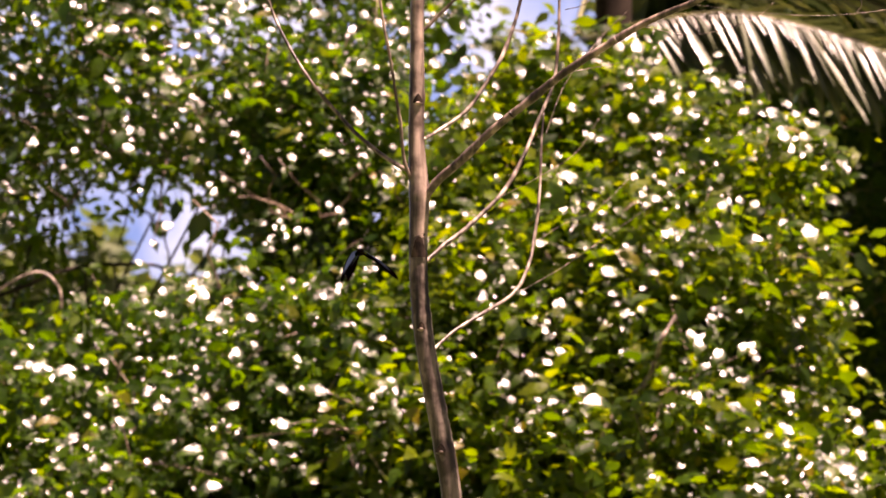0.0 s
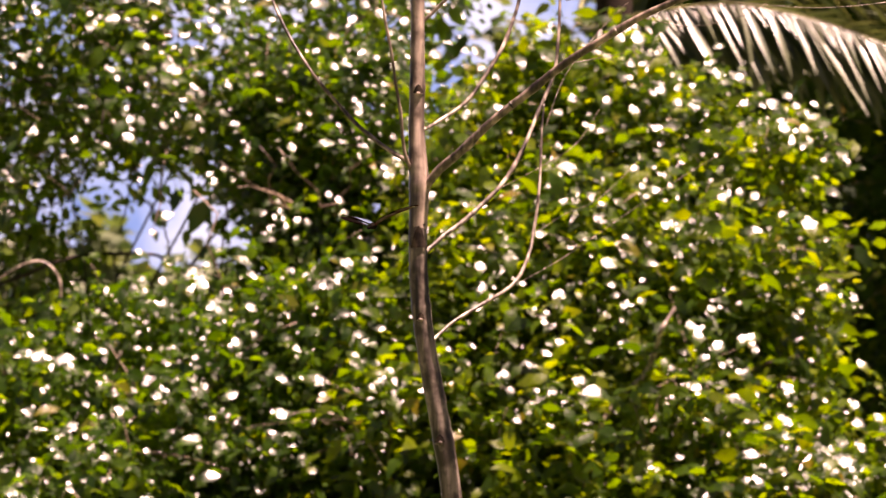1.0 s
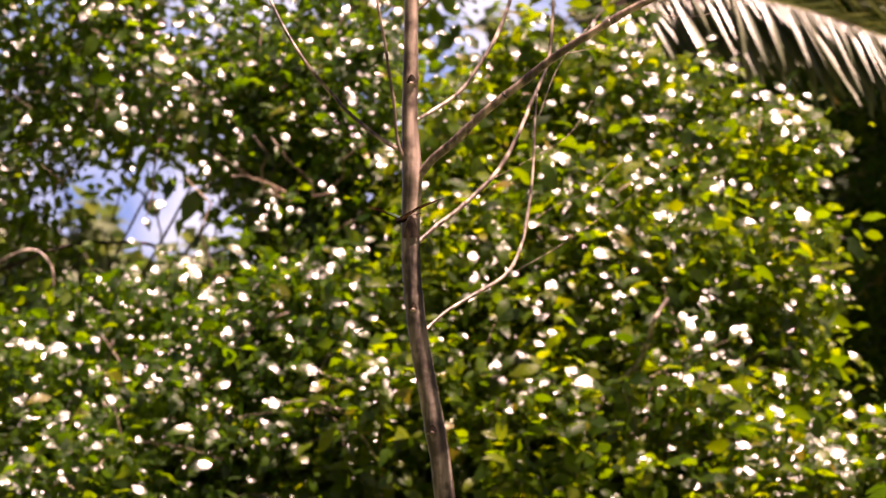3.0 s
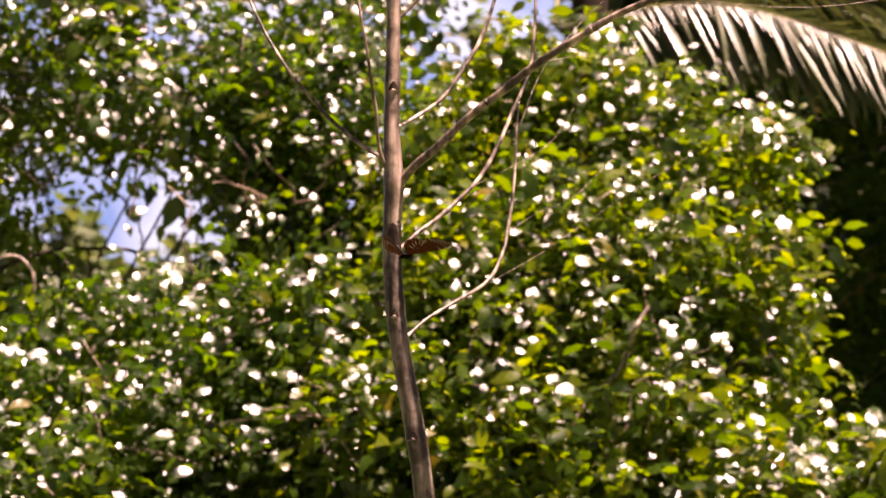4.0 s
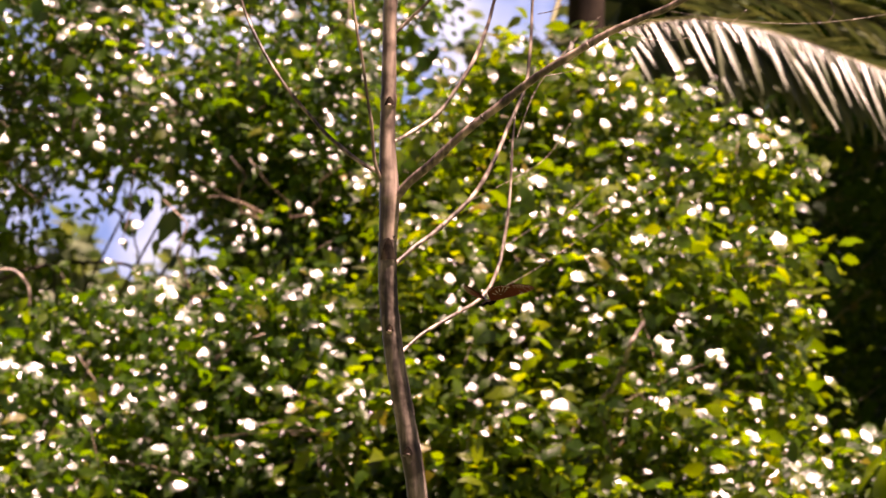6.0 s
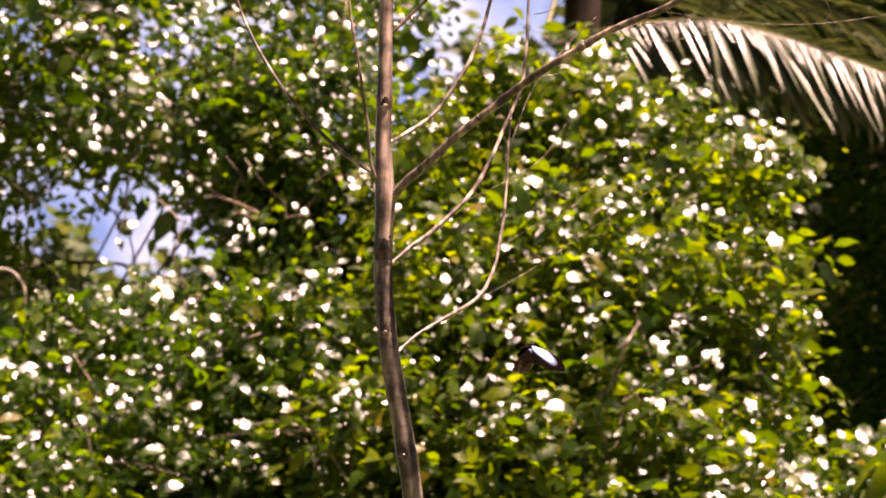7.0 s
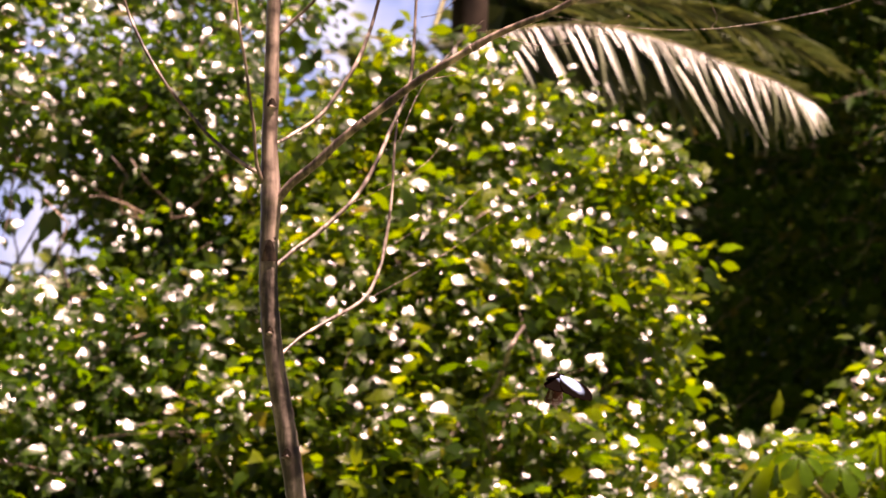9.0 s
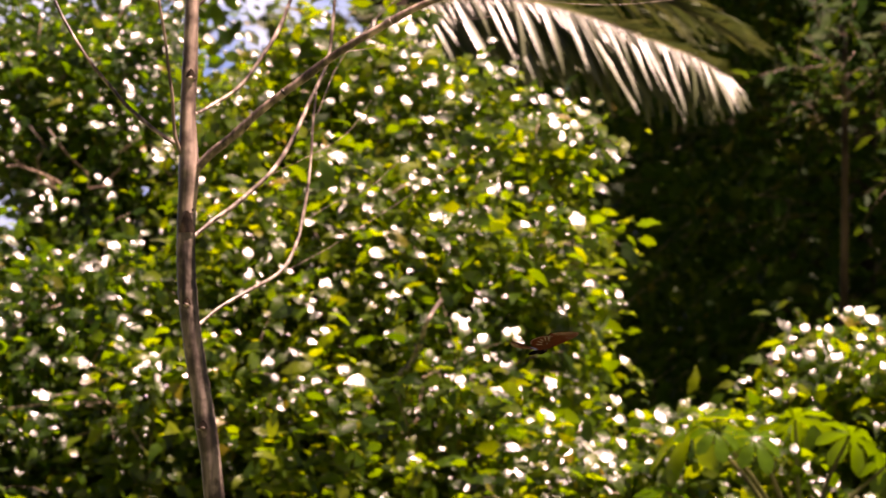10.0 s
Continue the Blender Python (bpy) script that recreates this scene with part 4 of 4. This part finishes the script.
wing_top = wing_material("wing_upper", True)
wing_under = wing_material("wing_under", False)
spot_white, _nt, _b, _o = material("wing_spot")
_b.inputs["Base Color"].default_value = (0.66, 0.60, 0.55, 1)
_b.inputs["Roughness"].default_value = 0.7
body_mat = bark_material("insect_body", (0.004, 0.003, 0.0025), (0.012, 0.009, 0.007), 300.0, 0.9, 0.02)


def wing_mesh(name, pts, side, veins):
    """A thin blade with scalloped margin: upper and under sheet, rim, pale spots and streaks laid on the underside."""
    o = wing_outline(pts)
    o = o * np.array([side, 1])
    n = len(o)
    c = o.mean(0)
    ring = [c + (o - c) * s for s in (1.0, 0.66, 0.33)]
    v, f, idx = [], [], []
    th = 0.00025
    for sgn in (1, -1):
        base = len(v)
        for r_ in ring:
            for q in r_:
                v.append((q[0], q[1], sgn * th + 0.0012 * math.sin(abs(q[0]) * 90) - 1.2 * q[0] ** 2))
        v.append((c[0], c[1], sgn * th + 0.0012 * math.sin(abs(c[0]) * 90) - 1.2 * c[0] ** 2))
        for k in range(n):
            k2 = (k + 1) % n
            quads = [(base + j * n + k, base + j * n + k2, base + (j + 1) * n + k2, base + (j + 1) * n + k) for j in range(2)]
            quads.append((base + 2 * n + k, base + 2 * n + k2, base + 3 * n))
            for q in quads:
                up = (sgn * side) > 0
                f.append(q if not up else tuple(reversed(q)))
                idx.append(0 if sgn > 0 else 1)
    half = 3 * n + 1
    for k in range(n):
        k2 = (k + 1) % n
        f.append((k, k2, half + k2, half + k))
        idx.append(0)

    def patch(cx, cy, lx, ly, ang):
        b0 = len(v)
        ca, sa = math.cos(ang), math.sin(ang)
        for a in range(8):
            x, y = lx * math.cos(a * math.pi / 4), ly * math.sin(a * math.pi / 4)
            px, py = cx + x * ca - y * sa, cy + x * sa + y * ca
            v.append((px * side, py, -th - 0.0002 + 0.0012 * math.sin(abs(px) * 90) - 1.2 * px ** 2))
        f.append(tuple(b0 + a for a in range(8)))
        idx.append(2)

    for q in veins:
        patch(*q)
    return mesh_from(name, v, f, [wing_top, wing_under, spot_white], idx, smooth=False)


def arc_spots(pts, inset, size, start, stop, step):
    o = wing_outline(pts)
    c = o.mean(0)
    n = len(o)
    return [(*(c + (o[i % n] - c) * inset), size, size * 0.7, 0.0) for i in range(int(n * start), int(n * stop), step)]


FORE = [(0.0000, 0.0009), (0.0088, 0.0066), (0.0194, 0.0110), (0.0299, 0.0119), (0.0370, 0.0092), (0.0400, 0.0053), (0.0383, 0.0009), (0.0370, -0.0026), (0.0339, -0.0057), (0.0317, -0.0092), (0.0273, -0.0119), (0.0238, -0.0145), (0.0158, -0.0119), (0.0070, -0.0053)]
HIND = [(0.0000, 0.0000), (0.0079, -0.0015), (0.0158, -0.0045), (0.0209, -0.0093), (0.0209, -0.0131), (0.0194, -0.0161), (0.0179, -0.0183), (0.0146, -0.0206), (0.0123, -0.0217), (0.0091, -0.0228), (0.0059, -0.0217), (0.0032, -0.0180), (0.0012, -0.0105)]


def butterfly():
    root = tagged(new("butterfly"), "dark brown butterfly with steel-blue sheen and white-dotted underside, in flight", "butterfly")
    v, f = tube_data(spline([(0, 0.0125, 0.0004, 0.0004), (0, 0.0115, 0.0005, 0.0017), (0, 0.009, 0.0003, 0.0014), (0, 0.005, 0, 0.0028), (0, 0.0, -0.0002, 0.0029), (0, -0.004, -0.0003, 0.0017), (0, -0.011, -0.0008, 0.0019), (0, -0.018, -0.0018, 0.0013), (0, -0.0215, -0.0026, 0.0003)], 5), 10)
    under("body", mesh_from("body", v, f, [body_mat]), root, "dark slender body")
    for sg in (-1, 1):
        under("antenna", tube("antenna", spline([(0.0008 * sg, 0.0122, 0.001, 0.00022), (0.005 * sg, 0.019, 0.004, 0.0002), (0.009 * sg, 0.0255, 0.005, 0.0002), (0.0098 * sg, 0.027, 0.005, 0.0006), (0.0105 * sg, 0.028, 0.005, 0.0002)], 5), body_mat, 6), root)
    wings = []
    for sg in (1, -1):
        dots = arc_spots(FORE, 0.90, 0.0008, 0.22, 0.90, 2) + arc_spots(FORE, 0.70, 0.0008, 0.2, 0.9, 3) + arc_spots(FORE, 0.42, 0.0007, 0.2, 0.95, 5)
        fore = under("forewing", wing_mesh("forewing", FORE, sg, dots), root)
        streaks = arc_spots(HIND, 0.90, 0.0007, 0.12, 0.9, 2) + [(0.007 + 0.003 * i, -0.010 - 0.0016 * (2 - abs(i - 2)), 0.0040, 0.00035, radians(-105 + 16 * i)) for i in range(5)]
        hind = under("hindwing", wing_mesh("hindwing", HIND, sg, streaks), fore)
        hind.location = (0, -0.002, -0.0012)
        fore.location = (0.0015 * sg, 0.002, 0.001)
        wings.append(fore)
    return root, wings


insect, (right_wing, left_wing) = butterfly()

# seconds; place of the wing roots; for each wing, the way of its span (degrees right of straight ahead, degrees up) and its twist (degrees, upper side towards the tail)
FLIGHT = [
    (0, -0.0653, 2.8300, 1.8951, 129.4, -31.8, 8.0, -31.4, -32.5, 17.0),
    (0.1, -0.0625, 2.8510, 1.9002, 107.2, -49.3, 20.0, -17.5, -36.8, 28.0),
    (0.2, -0.0615, 2.8720, 1.9082, 106.1, -47.8, 37.0, -15.9, -31.7, 33.0),
    (0.3, -0.0624, 2.8930, 1.9148, 102.5, -26.4, 36.0, -26.5, -24.0, 53.0),
    (0.4, -0.0618, 2.9140, 1.9206, 101.6, -12.9, 34.0, -34.5, -16.2, 27.0),
    (0.5, -0.0636, 2.9350, 1.9250, 98.7, 6.8, 23.0, -40.8, -2.7, 26.0),
    (0.6, -0.0622, 2.9560, 1.9260, 98.5, 17.1, 17.0, -47.1, 2.1, 19.0),
    (0.7, -0.0594, 2.9770, 1.9270, 109.0, 24.6, 9.0, -55.2, 9.3, 16.0),
    (0.8, -0.0594, 2.9980, 1.9293, 108.8, 23.3, 4.0, -55.0, 14.3, 16.0),
    (0.9, -0.0588, 3.0190, 1.9307, 103.8, 25.4, 1.0, -37.7, 16.3, 15.0),
    (1, -0.0593, 3.0400, 1.9311, 98.3, 27.7, -1.0, -36.3, 18.9, 13.0),
    (1.1, -0.0590, 3.0610, 1.9325, 96.8, 27.0, -2.0, -41.3, 20.6, 8.0),
    (1.2, -0.0577, 3.0820, 1.9314, 96.6, 29.6, -6.0, -45.3, 23.0, 3.0),
    (1.3, -0.0573, 3.1030, 1.9312, 95.9, 25.2, -9.0, -44.9, 21.1, 1.0),
    (1.4, -0.0555, 3.1240, 1.9320, 99.0, 21.7, -11.0, -47.2, 18.5, -2.0),
    (1.5, -0.0566, 3.1450, 1.9302, 96.0, 20.2, -13.0, -40.0, 17.7, -5.0),
    (1.6, -0.0551, 3.1660, 1.9286, 96.1, 21.1, -13.0, -48.1, 18.6, -6.0),
    (1.7, -0.0543, 3.1870, 1.9275, 96.0, 19.8, -13.0, -46.9, 16.7, -7.0),
    (1.8, -0.0520, 3.2080, 1.9232, 95.7, 24.0, -11.0, -55.3, 20.2, -7.0),
    (1.9, -0.0527, 3.2290, 1.9245, 94.1, 11.6, -6.0, -49.6, 12.6, -3.0),
    (2, -0.0483, 3.2500, 1.9248, 99.2, -5.7, -10.0, -57.5, -6.5, -5.0),
    (2.1, -0.0499, 3.2500, 1.9297, 89.7, -33.4, 10.0, -35.9, -29.0, 17.0),
    (2.2, -0.0480, 3.2500, 1.9353, 94.9, -40.5, 23.0, -24.9, -41.4, 16.0),
    (2.4, -0.0435, 3.2500, 1.9391, 108.4, -26.0, 36.0, -31.3, -28.8, 51.0),
    (2.6, -0.0391, 3.2500, 1.9430, 105.7, -12.7, 34.0, -39.9, -19.6, 55.0),
    (2.8, -0.0353, 3.2500, 1.9461, 97.4, 7.3, 23.0, -46.3, -4.3, 24.0),
    (2.9, -0.0326, 3.2500, 1.9488, 118.6, 22.6, 8.0, -63.3, 8.8, 16.0),
    (3.1, -0.0282, 3.2500, 1.9527, 100.9, 29.2, -8.0, -48.8, 23.7, 3.0),
    (3.3, -0.0237, 3.2500, 1.9566, 107.5, 17.9, -17.0, -37.6, 12.8, 2.0),
    (3.4, -0.0253, 3.2500, 1.9532, 98.9, 17.8, -18.0, -30.3, 13.3, 1.0),
    (3.5, -0.0222, 3.2500, 1.9489, 99.0, 17.8, -18.0, -33.6, 13.8, 1.0),
    (3.6, -0.0177, 3.2500, 1.9445, 107.1, 20.9, -18.0, -38.4, 16.8, 2.0),
    (3.7, -0.0163, 3.2500, 1.9386, 105.4, 24.6, -20.0, -37.2, 18.9, 2.0),
    (3.8, -0.0149, 3.2500, 1.9342, 105.5, 24.6, -22.0, -35.7, 19.7, 1.0),
    (3.9, -0.0130, 3.2500, 1.9288, 106.7, 21.6, -22.0, -31.4, 20.0, -1.0),
    (4, -0.0090, 3.2500, 1.9244, 106.9, 19.5, -25.0, -33.0, 19.2, -4.0),
    (4.1, -0.0045, 3.2500, 1.9163, 107.3, 18.7, -12.0, -39.7, 18.7, -5.0),
    (4.2, -0.0021, 3.2500, 1.9178, 110.9, 0.5, -10.0, -40.4, 1.4, -7.0),
    (4.3, -0.0029, 3.2500, 1.9190, 124.5, -25.5, 8.0, -27.0, -24.7, 9.0),
    (4.4, 0.0015, 3.2500, 1.9202, 114.4, -33.8, 19.0, -15.3, -35.4, 11.0),
    (4.5, 0.0084, 3.2500, 1.9261, 109.1, -37.6, 36.0, -4.6, -35.8, 12.0),
    (4.6, 0.0120, 3.2500, 1.9287, 109.4, -29.7, 41.0, -12.8, -29.4, 15.0),
    (4.7, 0.0182, 3.2500, 1.9332, 108.5, -16.3, 25.0, -22.9, -19.9, 24.0),
    (4.8, 0.0177, 3.2500, 1.9341, 109.3, -2.6, 21.0, -27.4, -13.1, 19.0),
    (4.9, 0.0131, 3.2500, 1.9324, 98.2, 10.2, 12.0, -17.6, 2.9, 21.0),
    (5, 0.0313, 3.2500, 1.9331, 116.8, 13.3, 5.0, -37.7, 8.9, 13.0),
    (5.1, 0.0323, 3.2500, 1.9306, 103.3, 19.1, -2.0, -33.9, 11.8, 9.0),
    (5.2, 0.0360, 3.2500, 1.9292, 107.1, 19.6, -7.0, -31.6, 12.7, 8.0),
    (5.3, 0.0412, 3.2500, 1.9257, 100.2, 23.3, -12.0, -30.1, 12.8, 6.0),
    (5.4, 0.0453, 3.2500, 1.9233, 104.8, 25.5, -15.0, -36.0, 14.3, 4.0),
    (5.5, 0.0505, 3.2500, 1.9194, 108.4, 27.5, -18.0, -35.5, 11.7, 1.0),
    (5.6, 0.0534, 3.2500, 1.9168, 116.7, 25.0, -20.0, -33.9, 11.9, 0.0),
    (5.7, 0.0583, 3.2500, 1.9133, 101.1, 27.9, -22.0, -33.6, 9.9, -1.0),
    (5.9, 0.0665, 3.2500, 1.9024, 105.8, 24.7, -22.0, -37.1, 19.1, 2.0),
    (6.1, 0.0747, 3.2500, 1.8916, 106.9, 21.7, -23.0, -31.4, 20.1, -1.0),
    (6.3, 0.0830, 3.2500, 1.8808, 106.9, 19.6, -27.0, -32.9, 19.3, -4.0),
    (6.5, 0.0911, 3.2500, 1.8699, 107.5, 18.9, -13.0, -39.7, 18.8, -5.0),
    (6.7, 0.0975, 3.2500, 1.8619, 111.1, 0.7, -12.0, -40.3, 1.4, -8.0),
    (6.8, 0.1035, 3.2500, 1.8537, 127.9, -17.0, 1.0, -22.3, -15.6, -20.0),
    (6.9, 0.1032, 3.2500, 1.8543, 128.0, -29.1, 34.0, -2.7, -29.0, -18.0),
    (7, 0.1097, 3.2500, 1.8570, 123.0, -36.2, 39.0, -2.7, -33.2, -17.0),
    (7.1, 0.1156, 3.2500, 1.8621, 111.4, -30.7, 38.0, 0.5, -33.9, -16.0),
    (7.2, 0.1252, 3.2500, 1.8648, 125.9, -22.6, 35.0, -17.6, -27.2, -7.0),
    (7.3, 0.1287, 3.2500, 1.8643, 116.1, 3.0, 19.0, -21.3, -14.9, -4.0),
    (7.4, 0.1296, 3.2500, 1.8621, 99.0, 14.6, 11.0, -15.8, -5.7, 8.0),
    (7.5, 0.1346, 3.2500, 1.8637, 128.7, 12.4, 5.0, -19.3, 0.2, 16.0),
    (7.6, 0.1502, 3.2500, 1.8619, 114.1, 21.6, -10.0, -26.6, 6.9, 14.0),
    (7.7, 0.1493, 3.2500, 1.8593, 103.8, 23.7, -14.0, -23.1, 9.8, 12.0),
    (7.8, 0.1592, 3.2500, 1.8564, 118.5, 25.9, -20.0, -28.5, 12.1, 11.0),
    (7.9, 0.1650, 3.2500, 1.8534, 115.9, 26.0, -25.0, -27.0, 14.2, 9.0),
    (8, 0.1708, 3.2500, 1.8499, 103.6, 28.9, -27.0, -25.6, 16.2, 5.0),
    (8.1, 0.1799, 3.2500, 1.8448, 112.9, 29.9, -29.0, -28.6, 16.0, 4.0),
    (8.2, 0.1879, 3.2500, 1.8418, 122.4, 26.6, -29.0, -28.4, 15.4, 3.0),
    (8.3, 0.1923, 3.2500, 1.8356, 121.2, 30.4, -29.0, -29.0, 15.3, 2.0),
    (8.4, 0.2007, 3.2500, 1.8338, 128.0, 24.2, -29.0, -34.4, 14.3, 2.0),
    (8.5, 0.2119, 3.2500, 1.8288, 130.3, 24.2, -32.0, -32.6, 14.4, 2.0),
    (8.6, 0.2146, 3.2500, 1.8265, 122.2, 22.8, -31.0, -28.3, 12.7, -3.0),
    (8.7, 0.2185, 3.2500, 1.8227, 100.1, 10.9, -25.0, -16.0, 7.4, -40.0),
    (8.8, 0.2325, 3.2500, 1.8252, 123.6, -10.1, 5.0, -9.9, -20.1, -29.0),
    (8.9, 0.2352, 3.2500, 1.8307, 117.6, -29.0, 36.0, 5.9, -38.3, -23.0),
    (9, 0.2404, 3.2500, 1.8356, 131.6, -34.9, 41.0, 5.9, -39.2, -23.0),
    (9.1, 0.2412, 3.2500, 1.8407, 119.4, -26.9, 37.0, -4.3, -29.1, -18.0),
    (9.2, 0.2509, 3.2500, 1.8418, 128.3, -15.7, 34.0, -18.3, -20.6, -6.0),
    (9.3, 0.2594, 3.2500, 1.8465, 128.4, 0.3, 17.0, -22.6, -13.8, -2.0),
    (9.4, 0.2598, 3.2500, 1.8448, 119.9, 11.7, 8.0, -23.6, -7.8, 7.0),
    (9.5, 0.2690, 3.2500, 1.8448, 143.5, 13.6, 2.0, -29.6, 3.1, 14.0),
    (9.6, 0.2750, 3.2500, 1.8420, 129.7, 20.1, -8.0, -28.8, 3.7, 12.0),
    (9.7, 0.2769, 3.2500, 1.8375, 109.2, 26.8, -15.0, -22.3, 9.4, 10.0),
    (9.8, 0.2854, 3.2500, 1.8352, 121.9, 26.3, -21.0, -26.8, 10.3, 7.0),
    (9.9, 0.2887, 3.2500, 1.8364, 119.1, 28.7, -26.0, -24.8, 13.0, 6.0),
    (10, 0.3006, 3.2500, 1.8361, 132.4, 27.6, -27.0, -34.5, 11.5, 3.0),
]


def wing_turn(azimuth, rise, twist, sg):
    """Turn of a wing by the way of its span and the pitch of its chord; y runs to the leading edge."""
    a, e, g = radians(azimuth), radians(rise), radians(twist)
    s = Vector((math.sin(a) * math.cos(e), math.cos(a) * math.cos(e), math.sin(e)))
    q = Vector((s.z * sg, 0, -s.x * sg)).normalized()
    c = Vector((0, -math.cos(g), 0)) + q * math.sin(g)
    c = (c - s * c.dot(s)).normalized()
    x, y = s * sg, -c
    return Matrix((x, y, x.cross(y))).transposed().to_4x4()


def motions():
    body = []
    rows = {right_wing: [], left_wing: []}
    for t, x, y, z, ra, re, rt, la, le, lt in FLIGHT:
        heading = -8 - 2.6 * t
        m = pose(0, 0, 0, 6, 0, heading)
        body.append((t, Matrix.Translation((x, y, z)) @ m))
        for wing, sg, q in ((right_wing, 1, (ra, re, rt)), (left_wing, -1, (la, le, lt))):
            rows[wing].append((t, Matrix.Translation((0.0015 * sg, 0.002, 0.001)) @ (m.inverted() @ wing_turn(*q, sg))))
    walk(insect, body)
    for wing, r in rows.items():
        walk(wing, r)


motions()
